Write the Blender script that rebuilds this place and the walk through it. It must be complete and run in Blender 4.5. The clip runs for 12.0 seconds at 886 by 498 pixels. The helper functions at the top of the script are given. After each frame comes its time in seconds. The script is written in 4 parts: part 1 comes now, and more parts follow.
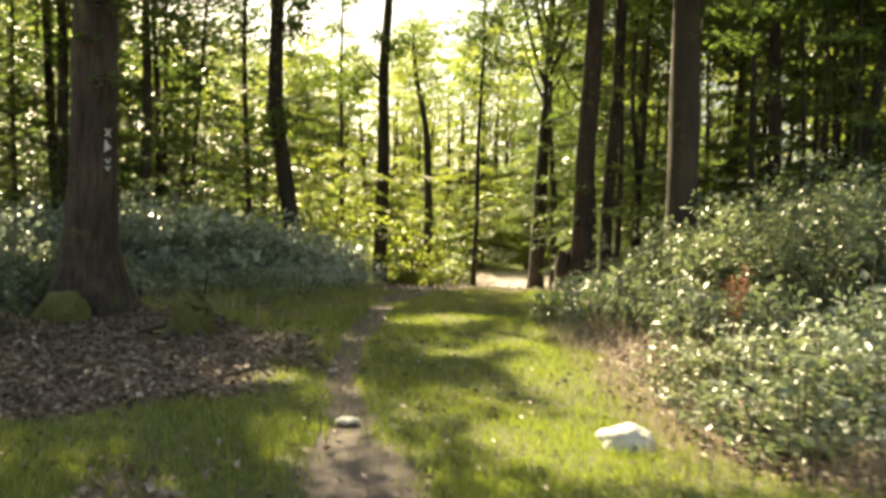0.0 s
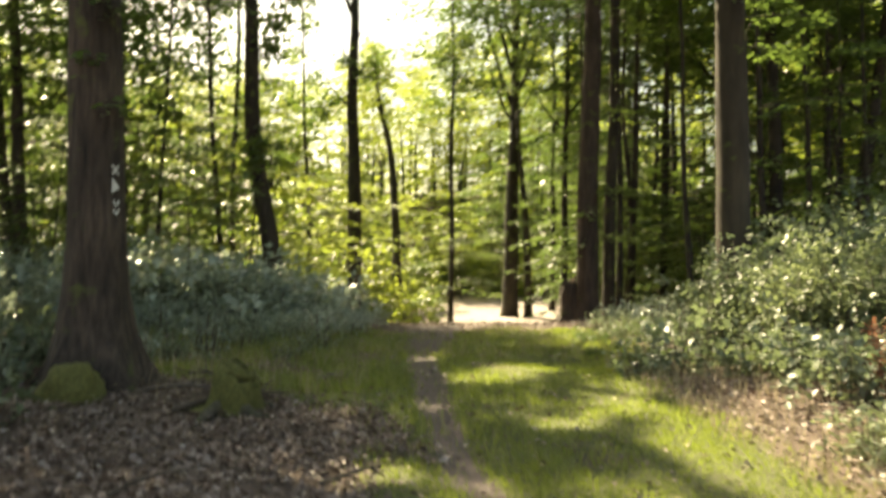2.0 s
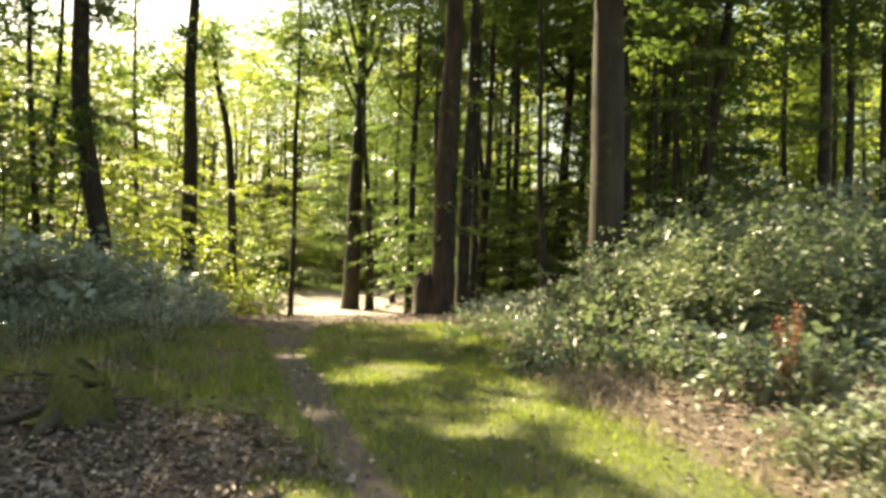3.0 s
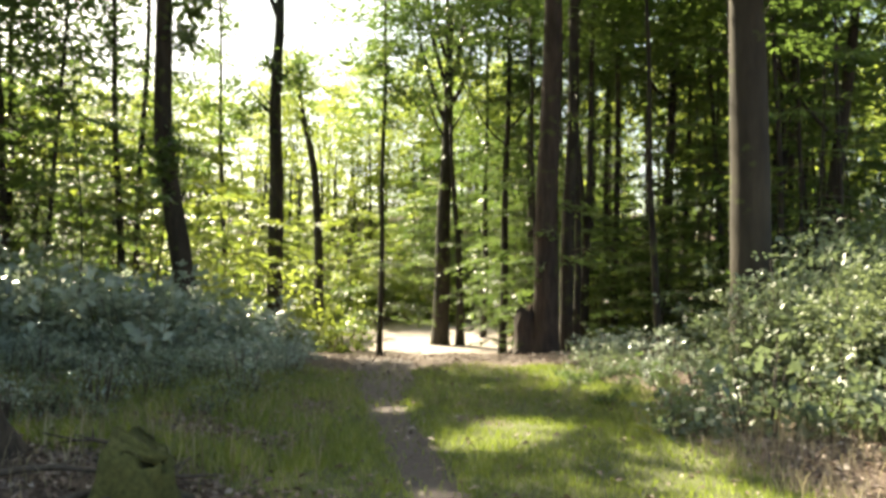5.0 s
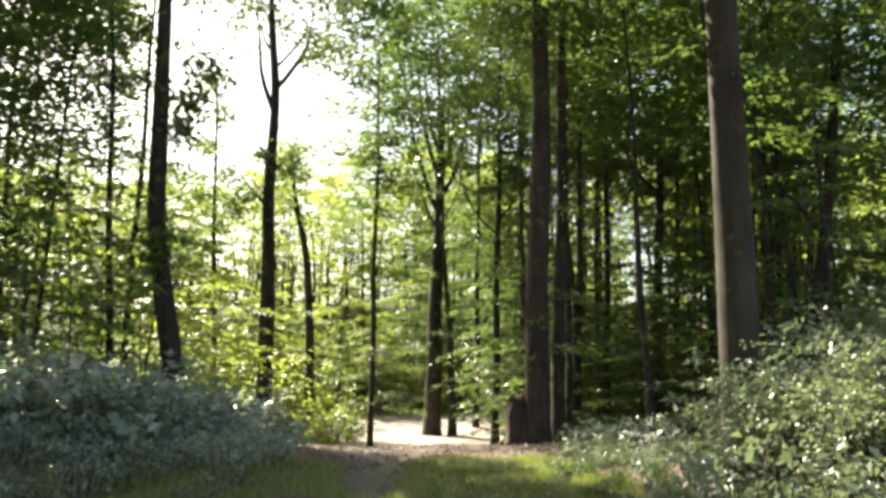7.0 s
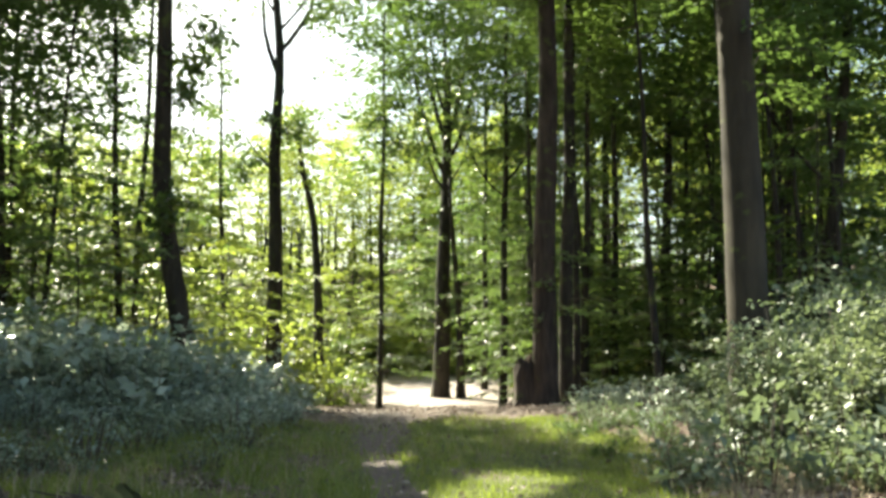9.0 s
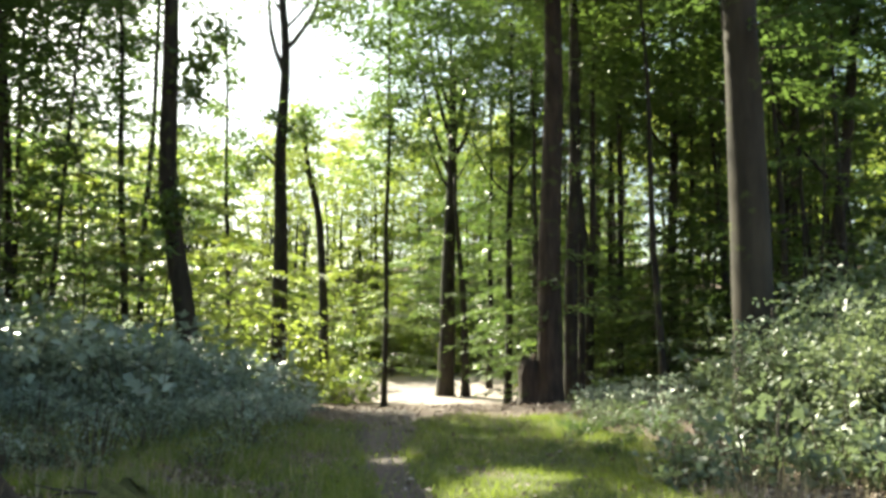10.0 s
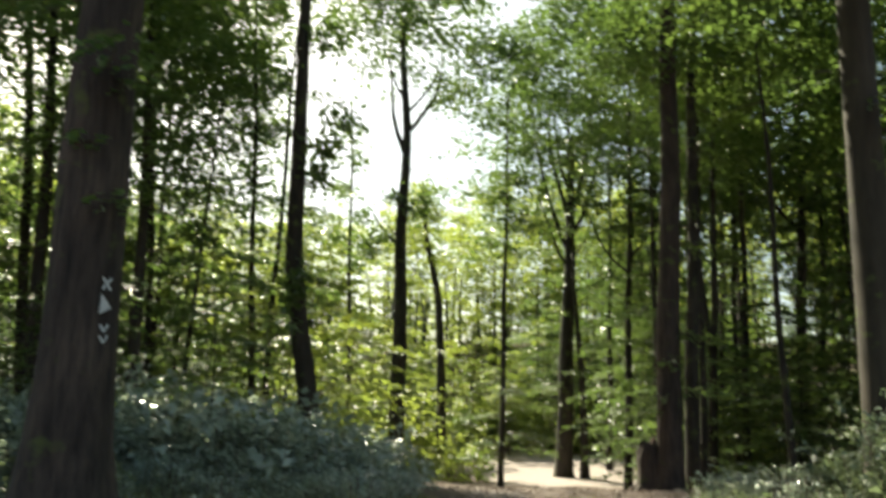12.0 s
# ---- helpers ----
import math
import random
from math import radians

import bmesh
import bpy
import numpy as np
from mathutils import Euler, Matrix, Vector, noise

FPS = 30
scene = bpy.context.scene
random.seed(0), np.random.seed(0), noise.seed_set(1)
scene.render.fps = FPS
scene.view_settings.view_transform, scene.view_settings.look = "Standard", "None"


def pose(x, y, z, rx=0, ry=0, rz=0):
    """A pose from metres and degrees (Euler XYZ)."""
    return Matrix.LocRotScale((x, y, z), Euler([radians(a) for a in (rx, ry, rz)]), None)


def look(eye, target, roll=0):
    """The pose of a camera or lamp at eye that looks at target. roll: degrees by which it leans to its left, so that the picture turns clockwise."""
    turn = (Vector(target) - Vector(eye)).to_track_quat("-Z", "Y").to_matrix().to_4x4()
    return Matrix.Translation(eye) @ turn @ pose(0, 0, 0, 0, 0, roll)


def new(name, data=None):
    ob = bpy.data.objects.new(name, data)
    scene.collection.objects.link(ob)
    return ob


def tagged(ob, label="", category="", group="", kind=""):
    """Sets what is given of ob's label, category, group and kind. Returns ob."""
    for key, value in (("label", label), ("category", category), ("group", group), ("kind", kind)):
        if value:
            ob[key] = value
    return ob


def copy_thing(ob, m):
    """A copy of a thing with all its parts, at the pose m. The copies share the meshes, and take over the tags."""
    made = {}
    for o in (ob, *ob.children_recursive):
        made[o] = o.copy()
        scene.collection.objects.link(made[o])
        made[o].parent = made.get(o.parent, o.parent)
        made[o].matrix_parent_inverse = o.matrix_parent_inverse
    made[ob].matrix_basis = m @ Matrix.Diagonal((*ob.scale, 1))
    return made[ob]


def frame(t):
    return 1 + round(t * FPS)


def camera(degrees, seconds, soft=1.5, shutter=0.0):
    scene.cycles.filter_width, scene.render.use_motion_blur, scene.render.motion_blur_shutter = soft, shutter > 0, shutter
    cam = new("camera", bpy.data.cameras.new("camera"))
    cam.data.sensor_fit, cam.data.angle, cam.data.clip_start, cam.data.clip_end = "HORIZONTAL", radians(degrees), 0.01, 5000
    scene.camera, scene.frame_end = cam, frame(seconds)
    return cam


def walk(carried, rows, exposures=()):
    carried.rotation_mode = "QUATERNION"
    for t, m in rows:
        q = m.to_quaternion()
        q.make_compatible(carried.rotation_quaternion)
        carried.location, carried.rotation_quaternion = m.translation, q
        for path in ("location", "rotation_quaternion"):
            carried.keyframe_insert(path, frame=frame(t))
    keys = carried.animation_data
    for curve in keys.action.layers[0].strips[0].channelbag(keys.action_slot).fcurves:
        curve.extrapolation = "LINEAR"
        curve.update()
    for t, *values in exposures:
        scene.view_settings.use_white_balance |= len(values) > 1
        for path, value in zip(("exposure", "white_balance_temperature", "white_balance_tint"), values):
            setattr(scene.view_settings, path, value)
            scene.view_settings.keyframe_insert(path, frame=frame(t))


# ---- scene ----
# ---- camera and walk ----
cam = camera(55.0, 12.0, soft=3.3, shutter=0.9)
PATH = [
    (0, (1.966, 0.863, 1.457), (2.002, 2.862, 1.434), 1.4),
    (0.5, (1.58, 1.314, 1.431), (1.656, 3.313, 1.439), 1.1),
    (1, (1.273, 1.89, 1.503), (1.331, 3.89, 1.508), 0.5),
    (1.5, (0.762, 2.136, 1.589), (0.972, 4.124, 1.527), 2.1),
    (2, (0.377, 2.59, 1.696), (0.556, 4.582, 1.731), -0.5),
    (2.5, (-0.021, 3.02, 1.667), (0.42, 4.97, 1.739), -1.4),
    (3, (-0.116, 3.697, 1.653), (0.456, 5.613, 1.671), 0.8),
    (3.5, (-0.035, 4.426, 1.632), (0.361, 6.385, 1.678), 0.7),
    (5.5, (-0.067, 5.599, 1.689), (0.321, 7.555, 1.831), -0.4),
    (6, (-0.009, 5.552, 1.673), (0.404, 7.495, 1.91), -0.4),
    (6.5, (-0.03, 5.5, 1.686), (0.393, 7.435, 1.959), -0.1),
    (7, (-0.017, 5.47, 1.692), (0.378, 7.408, 1.989), -0.2),
    (9, (0.029, 5.532, 1.67), (0.407, 7.485, 1.883), -0.6),
    (9.5, (0.04, 5.546, 1.662), (0.382, 7.507, 1.861), -0.4),
    (10, (0.031, 5.531, 1.65), (0.397, 7.486, 1.861), -0.4),
    (10.5, (0.013, 5.511, 1.679), (0.394, 7.461, 1.902), -0.6),
    (11, (0.068, 5.512, 1.691), (0.375, 7.471, 1.95), -0.5),
    (11.5, (0.101, 5.42, 1.681), (0.28, 7.385, 2.006), 0.1),
    (12, (0.114, 5.252, 1.744), (0.197, 7.213, 2.125), 1.0),
]
walk(cam, [(t, look(eye, target, roll)) for t, eye, target, roll in PATH], [(0.0, 2.0, 9400, 2), (3.5, 2.2, 8700, 1), (5.5, 2.22, 7300, 2), (6.5, 2.1, 7200, 4), (7.2, 2.06, 7100, 3), (9.0, 2.1, 6850, -3), (10.5, 2.02, 6800, -4), (12.0, 1.5, 7000, -2)])

# ---- sky and sun ----
SUN_AZ, SUN_EL = radians(-27), radians(42)      # to the left of the way ahead, above the clearing
SUN = np.array((math.sin(SUN_AZ) * math.cos(SUN_EL), math.cos(SUN_AZ) * math.cos(SUN_EL), math.sin(SUN_EL)))
world = bpy.data.worlds.new("sky")
scene.world = world
world.use_nodes = True
sky = world.node_tree.nodes.new("ShaderNodeTexSky")
sky.sky_type, sky.sun_disc = "NISHITA", False
sky.sun_elevation, sky.sun_rotation = SUN_EL, SUN_AZ
sky.air_density, sky.dust_density, sky.ozone_density = 1.0, 3.0, 1.0
back = world.node_tree.nodes["Background"]
back.inputs["Strength"].default_value = 0.075
world.node_tree.links.new(sky.outputs["Color"], back.inputs["Color"])
lamp = bpy.data.lights.new("sun", "SUN")
lamp.energy, lamp.angle, lamp.color = 5.0, radians(0.55), (1.0, 0.93, 0.80)
sun = new("sun", lamp)
sun.matrix_world = look(tuple(SUN * 60), (0, 0, 0))


# ---- materials ----
def material(name):
    m = bpy.data.materials.new(name)
    m.use_nodes = True
    n, l = m.node_tree.nodes, m.node_tree.links
    return m, n, l, n["Principled BSDF"], n["Material Output"]


def ramp(n, stops):
    r = n.new("ShaderNodeValToRGB")
    r.color_ramp.elements[0].position, r.color_ramp.elements[0].color = stops[0][0], (*stops[0][1], 1)
    r.color_ramp.elements[1].position, r.color_ramp.elements[1].color = stops[-1][0], (*stops[-1][1], 1)
    for p, c in stops[1:-1]:
        r.color_ramp.elements.new(p).color = (*c, 1)
    return r


def noise_tex(n, l, scale, detail=4.0, stretch=(1, 1, 1), rough=0.55):
    g = n.new("ShaderNodeNewGeometry")
    mp = n.new("ShaderNodeMapping")
    mp.inputs["Scale"].default_value = stretch
    t = n.new("ShaderNodeTexNoise")
    t.inputs["Scale"].default_value, t.inputs["Detail"].default_value, t.inputs["Roughness"].default_value = scale, detail, rough
    l.new(g.outputs["Position"], mp.inputs["Vector"])
    l.new(mp.outputs["Vector"], t.inputs["Vector"])
    return t


def mix_rgb(n, l, fac, a, b, blend="MIX"):
    m = n.new("ShaderNodeMix")
    m.data_type, m.blend_type = "RGBA", blend
    for sock, v in ((m.inputs[0], fac), (m.inputs[6], a), (m.inputs[7], b)):
        if isinstance(v, (int, float)):
            sock.default_value = v
        elif isinstance(v, tuple):
            sock.default_value = (*v, 1)
        else:
            l.new(v, sock)
    return m.outputs[2]


def leaf_material(name, dark, light, through_col, share=0.4, rough=0.42, shine=0.5):
    m, n, l, p, out = material(name)
    g = n.new("ShaderNodeNewGeometry")
    r = ramp(n, [(0.0, dark), (0.75, light), (1.0, tuple(min(1, c * 1.35) for c in light))])
    l.new(g.outputs["Random Per Island"], r.inputs["Fac"])
    big = noise_tex(n, l, 0.35, 2)
    tone = ramp(n, [(0.3, (0.72, 0.78, 0.8)), (0.7, (1.15, 1.08, 0.9))])
    l.new(big.outputs["Fac"], tone.inputs["Fac"])
    col = mix_rgb(n, l, 1.0, r.outputs["Color"], tone.outputs["Color"], "MULTIPLY")
    l.new(col, p.inputs["Base Color"])
    p.inputs["Roughness"].default_value = rough
    p.inputs["Specular IOR Level"].default_value = shine
    tr = n.new("ShaderNodeBsdfTranslucent")
    tcol = mix_rgb(n, l, 1.0, tone.outputs["Color"], through_col, "MULTIPLY")
    l.new(tcol, tr.inputs["Color"])
    mx = n.new("ShaderNodeMixShader")
    mx.inputs[0].default_value = share
    l.new(p.outputs[0], mx.inputs[1])
    l.new(tr.outputs[0], mx.inputs[2])
    l.new(mx.outputs[0], out.inputs["Surface"])
    return m


def bark_material(name, dark, light, moss=0.0, scale=9.0, deep=0.5):
    m, n, l, p, out = material(name)
    ridges = noise_tex(n, l, scale, 6, (1, 1, 0.16), 0.65)
    r = ramp(n, [(0.32, dark), (0.62, light)])
    l.new(ridges.outputs["Fac"], r.inputs["Fac"])
    blot = noise_tex(n, l, 1.7, 3, (1, 1, 0.5))
    br = ramp(n, [(0.33, (0.58, 0.56, 0.54)), (0.7, (1.4, 1.4, 1.38))])
    l.new(blot.outputs["Fac"], br.inputs["Fac"])
    col = mix_rgb(n, l, 1.0, r.outputs["Color"], br.outputs["Color"], "MULTIPLY")
    if moss:
        patch = noise_tex(n, l, 3.2, 5)
        mr = ramp(n, [(0.62 - 0.3 * moss, (0, 0, 0)), (0.72 - 0.2 * moss, (1, 1, 1))])
        l.new(patch.outputs["Fac"], mr.inputs["Fac"])
        col = mix_rgb(n, l, mr.outputs["Color"], col, (0.075, 0.085, 0.022))
    l.new(col, p.inputs["Base Color"])
    p.inputs["Roughness"].default_value = 0.9
    b = n.new("ShaderNodeBump")
    b.inputs["Strength"].default_value, b.inputs["Distance"].default_value = deep, 0.03
    l.new(ridges.outputs["Fac"], b.inputs["Height"])
    l.new(b.outputs["Normal"], p.inputs["Normal"])
    return m


def plain(name, a, b, scale=20.0, rough=0.85, bump=0.3):
    m, n, l, p, out = material(name)
    t = noise_tex(n, l, scale, 5)
    r = ramp(n, [(0.3, a), (0.7, b)])
    l.new(t.outputs["Fac"], r.inputs["Fac"])
    l.new(r.outputs["Color"], p.inputs["Base Color"])
    p.inputs["Roughness"].default_value = rough
    bp = n.new("ShaderNodeBump")
    bp.inputs["Strength"].default_value, bp.inputs["Distance"].default_value = bump, 0.02
    l.new(t.outputs["Fac"], bp.inputs["Height"])
    l.new(bp.outputs["Normal"], p.inputs["Normal"])
    return m


def island_material(name, stops, rough=0.8, translucent=None):
    m, n, l, p, out = material(name)
    g = n.new("ShaderNodeNewGeometry")
    r = ramp(n, stops)
    l.new(g.outputs["Random Per Island"], r.inputs["Fac"])
    patch = noise_tex(n, l, 1.1, 3)
    pr = ramp(n, [(0.3, (0.75, 0.75, 0.75)), (0.7, (1.2, 1.15, 1.05))])
    l.new(patch.outputs["Fac"], pr.inputs["Fac"])
    col = mix_rgb(n, l, 1.0, r.outputs["Color"], pr.outputs["Color"], "MULTIPLY")
    l.new(col, p.inputs["Base Color"])
    p.inputs["Roughness"].default_value = rough
    if translucent:
        tr = n.new("ShaderNodeBsdfTranslucent")
        tr.inputs["Color"].default_value = (*translucent, 1)
        mx = n.new("ShaderNodeMixShader")
        mx.inputs[0].default_value = 0.35
        l.new(p.outputs[0], mx.inputs[1])
        l.new(tr.outputs[0], mx.inputs[2])
        l.new(mx.outputs[0], out.inputs["Surface"])
    return m


LEAF = leaf_material("beech_leaf", (0.030, 0.054, 0.018), (0.084, 0.126, 0.044), (0.20, 0.30, 0.07), 0.39, 0.40, 0.5)
LEAF_YOUNG = leaf_material("young_leaf", (0.034, 0.060, 0.020), (0.095, 0.140, 0.048), (0.41, 0.50, 0.095), 0.44, 0.42)
LEAF_SHRUB = leaf_material("shrub_leaf", (0.066, 0.092, 0.068), (0.185, 0.218, 0.170), (0.25, 0.32, 0.16), 0.30, 0.41, 0.6)
# Base raised pale and bluish: sky light is put into the leaf colour
LEAF_SKYLIT = leaf_material("skylit_leaf", (0.125, 0.160, 0.150), (0.345, 0.392, 0.375), (0.44, 0.52, 0.42), 0.36, 0.24, 0.95)
LEAF_FAR = leaf_material("far_leaf", (0.040, 0.062, 0.020), (0.090, 0.125, 0.042), (0.46, 0.55, 0.12), 0.52, 0.45)
BARK_OAK = bark_material("oak_bark", (0.016, 0.0105, 0.0075), (0.068, 0.048, 0.036), 0.04, 13, 1.0)
BARK_DARK = bark_material("dark_bark", (0.013, 0.010, 0.0076), (0.043, 0.033, 0.025), 0.18, 10, 0.6)
BARK_RED = bark_material("reddish_bark", (0.022, 0.0145, 0.0112), (0.066, 0.044, 0.035), 0.1, 11, 0.8)
BARK_BEECH = bark_material("beech_bark", (0.021, 0.0155, 0.0105), (0.050, 0.038, 0.026), 0.06, 4.5, 0.3)
BARK_MOSS = bark_material("mossy_bark", (0.030, 0.024, 0.018), (0.075, 0.062, 0.042), 0.45, 9, 0.6)
TWIG = plain("twig_bark", (0.05, 0.038, 0.028), (0.13, 0.10, 0.075), 30)
PAINT = plain("white_paint", (0.48, 0.47, 0.44), (0.74, 0.73, 0.70), 60, 0.7, 0.2)
STONE = plain("pale_stone", (0.46, 0.44, 0.38), (0.68, 0.66, 0.60), 9, 0.85, 0.5)
MOSS = plain("moss", (0.070, 0.070, 0.018), (0.150, 0.140, 0.040), 24, 0.95, 0.9)
GRASS = island_material("grass_blade", [(0.0, (0.062, 0.077, 0.031)), (0.7, (0.150, 0.174, 0.066)), (1.0, (0.32, 0.28, 0.18))], 0.5, (0.40, 0.50, 0.07))
STRAW = island_material("dry_grass", [(0.0, (0.20, 0.155, 0.10)), (1.0, (0.46, 0.40, 0.29))], 0.7, (0.36, 0.31, 0.20))
LITTER = island_material("fallen_leaf", [(0.0, (0.108, 0.075, 0.062)), (0.5, (0.200, 0.143, 0.120)), (0.85, (0.295, 0.225, 0.198)), (1.0, (0.48, 0.41, 0.38))], 0.6)
RUSSET = island_material("russet_leaf", [(0.0, (0.17, 0.07, 0.045)), (1.0, (0.36, 0.19, 0.13))], 0.6, (0.40, 0.17, 0.10))


def ground_material():
    m, n, l, p, out = material("forest_floor")
    fine = noise_tex(n, l, 22, 6)
    mid = noise_tex(n, l, 2.6, 5)
    soil = ramp(n, [(0.3, (0.050, 0.034, 0.026)), (0.7, (0.170, 0.118, 0.092))])
    l.new(fine.outputs["Fac"], soil.inputs["Fac"])
    turf = ramp(n, [(0.3, (0.056, 0.063, 0.023)), (0.7, (0.116, 0.121, 0.046))])
    l.new(fine.outputs["Fac"], turf.inputs["Fac"])
    dirt = ramp(n, [(0.3, (0.072, 0.055, 0.050)), (0.7, (0.145, 0.113, 0.102))])
    l.new(fine.outputs["Fac"], dirt.inputs["Fac"])
    at = n.new("ShaderNodeAttribute")
    at.attribute_name = "cover"
    sep = n.new("ShaderNodeSeparateColor")
    l.new(at.outputs["Color"], sep.inputs["Color"])

    def mask(sock):
        a = n.new("ShaderNodeMath")
        a.operation = "ADD"
        l.new(sock, a.inputs[0])
        l.new(mid.outputs["Fac"], a.inputs[1])
        s = n.new("ShaderNodeMapRange")
        s.inputs["From Min"].default_value, s.inputs["From Max"].default_value = 0.85, 1.15
        l.new(a.outputs[0], s.inputs["Value"])
        return s.outputs["Result"]

    c1 = mix_rgb(n, l, mask(sep.outputs[0]), soil.outputs["Color"], turf.outputs["Color"])
    c2 = mix_rgb(n, l, mask(sep.outputs[1]), c1, dirt.outputs["Color"])
    # Paler ground for the hollow: its sunlit brightness is put into the colour
    sunlit_soil = ramp(n, [(0.3, (0.24, 0.190, 0.172)), (0.7, (0.42, 0.355, 0.328))])
    l.new(fine.outputs["Fac"], sunlit_soil.inputs["Fac"])
    c3 = mix_rgb(n, l, mask(sep.outputs[2]), c2, sunlit_soil.outputs["Color"])
    l.new(c3, p.inputs["Base Color"])
    p.inputs["Roughness"].default_value = 0.95
    b = n.new("ShaderNodeBump")
    b.inputs["Strength"].default_value, b.inputs["Distance"].default_value = 0.6, 0.04
    l.new(fine.outputs["Fac"], b.inputs["Height"])
    l.new(b.outputs["Normal"], p.inputs["Normal"])
    return m


# ---- the lie of the land ----
def step(a, b, v):
    t = np.clip((np.asarray(v, float) - a) / (b - a), 0, 1)
    return t * t * (3 - 2 * t)


def land(x, y):
    """Height of the ground: rising gently to a flat brow 19 m ahead, then falling into a hollow."""
    x, y = np.asarray(x, float), np.asarray(y, float)
    z = -0.32 + 0.042 * np.clip(y, -20, 12.5) + 0.012 * np.clip(y - 12.5, 0, 7) - 1.40 * step(20, 41, y)
    z = z + 0.25 * step(3.5, 9, x) * step(28, 12, y) + 0.15 * step(-1, -5, x)
    z = z + 11.0 * step(58, 115, np.hypot(x, y))
    z = z + 1.0 * step(47, 61, y) * step(2, 6, x)
    return z + 0.035 * np.sin(x * 1.7 + 0.6 * y) * np.cos(y * 1.1 - 0.4 * x) + 0.02 * np.sin(3.1 * x + 1.0) * np.sin(2.7 * y)


def path_x(y):
    """Middle of the trodden path."""
    y = np.asarray(y, float)
    return 1.13 + 0.05 * np.sin(y * 0.9 + 1.0) + 0.65 * step(14.5, 20.5, y) + 0.4 * step(20, 25, y) + 0.20 * step(9.5, 7.4, y) + 0.35 * step(7.4, 5.6, y)


def dirt_cover(x, y):
    half = 0.15 + 0.06 * step(10, 13, y) + 0.26 * step(15.5, 19, y) + 0.22 * step(7.4, 6.4, y)
    return 1 - step(half * 0.6, half * 1.7, np.abs(x - path_x(y)))


def grass_cover(x, y):
    left = 0.45 - 1.0 * step(10.5, 13, y) - 3.2 * step(12.6, 15, y) - 2.3 * step(8.4, 7.0, y)
    right = 3.75 + 0.9 * step(12, 17, y) + 0.9 * step(7.5, 5.5, y)
    bare = step(0.35, 0.85, np.sin(2.1 * x + 0.9 * np.sin(1.3 * y)) * np.sin(1.15 * y + 1.2 * np.sin(1.7 * x) + 1.0)) * step(3.4, 1.6, x)
    return step(left - 0.45, left + 0.35, x) * (1 - step(right - 0.4, right + 0.5, x)) * (1 - step(19.0, 20.8, y)) * (1 - 0.75 * bare)


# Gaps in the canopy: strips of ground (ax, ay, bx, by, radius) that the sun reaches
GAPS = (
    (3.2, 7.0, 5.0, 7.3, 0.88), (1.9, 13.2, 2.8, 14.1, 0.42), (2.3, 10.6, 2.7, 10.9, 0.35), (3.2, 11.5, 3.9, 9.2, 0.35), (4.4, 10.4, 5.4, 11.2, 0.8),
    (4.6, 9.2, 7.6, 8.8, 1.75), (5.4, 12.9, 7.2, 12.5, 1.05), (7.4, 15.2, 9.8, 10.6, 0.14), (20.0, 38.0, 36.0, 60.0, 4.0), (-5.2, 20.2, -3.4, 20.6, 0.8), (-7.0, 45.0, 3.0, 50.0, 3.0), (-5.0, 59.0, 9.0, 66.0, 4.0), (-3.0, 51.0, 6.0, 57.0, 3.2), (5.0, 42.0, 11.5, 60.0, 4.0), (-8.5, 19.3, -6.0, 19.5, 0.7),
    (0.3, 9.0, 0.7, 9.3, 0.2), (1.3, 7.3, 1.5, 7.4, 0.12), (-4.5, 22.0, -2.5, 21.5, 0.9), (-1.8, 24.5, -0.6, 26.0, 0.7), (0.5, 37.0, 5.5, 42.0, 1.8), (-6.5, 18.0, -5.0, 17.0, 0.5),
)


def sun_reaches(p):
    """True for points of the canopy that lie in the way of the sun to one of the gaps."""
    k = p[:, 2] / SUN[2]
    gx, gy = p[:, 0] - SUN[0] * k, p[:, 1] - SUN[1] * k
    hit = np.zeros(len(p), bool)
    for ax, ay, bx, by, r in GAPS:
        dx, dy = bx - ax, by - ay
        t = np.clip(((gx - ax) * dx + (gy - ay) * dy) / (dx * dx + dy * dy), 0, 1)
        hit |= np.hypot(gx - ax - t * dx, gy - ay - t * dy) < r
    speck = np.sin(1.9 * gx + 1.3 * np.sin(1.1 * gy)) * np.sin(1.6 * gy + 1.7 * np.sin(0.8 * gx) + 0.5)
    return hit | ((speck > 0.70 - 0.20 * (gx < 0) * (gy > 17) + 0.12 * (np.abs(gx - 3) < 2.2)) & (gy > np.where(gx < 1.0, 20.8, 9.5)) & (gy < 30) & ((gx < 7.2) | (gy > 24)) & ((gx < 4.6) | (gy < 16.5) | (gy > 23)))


def in_clearing(p):
    """The open sky over the hollow, where no crown stands."""
    d = p[:, 1] - 5.6
    x, z = p[:, 0], p[:, 2]
    wob = 0.02 * np.sin(x * 2.1) + 0.015 * np.sin(x * 5.3 + 1)
    az = x / np.maximum(d, 1)
    low = 0.25 + wob + 1.1 * np.clip(np.abs(az + 0.115) - 0.09, 0, 1)
    right = 0.07 - 0.35 * np.clip(z / np.maximum(d, 1) - 0.33, 0, 1) + wob
    fringe = (az < -0.125 + wob * 1.5) & (np.sin(3.1 * x + 2 * z) * np.sin(2.3 * z - p[:, 1]) > 0.25)
    return (d > 14) & (az > -0.172 + 2 * wob) & (az < right) & (z > 1.6 + low * d) & ~fringe


# ---- building blocks ----
rng = np.random.default_rng(7)


def mesh_from(name, verts, faces, mat, smooth=True):
    me = bpy.data.meshes.new(name)
    me.from_pydata([tuple(v) for v in verts], [], [tuple(f) for f in faces])
    me.materials.append(mat)
    if smooth:
        me.polygons.foreach_set("use_smooth", [True] * len(me.polygons))
    me.update()
    return me


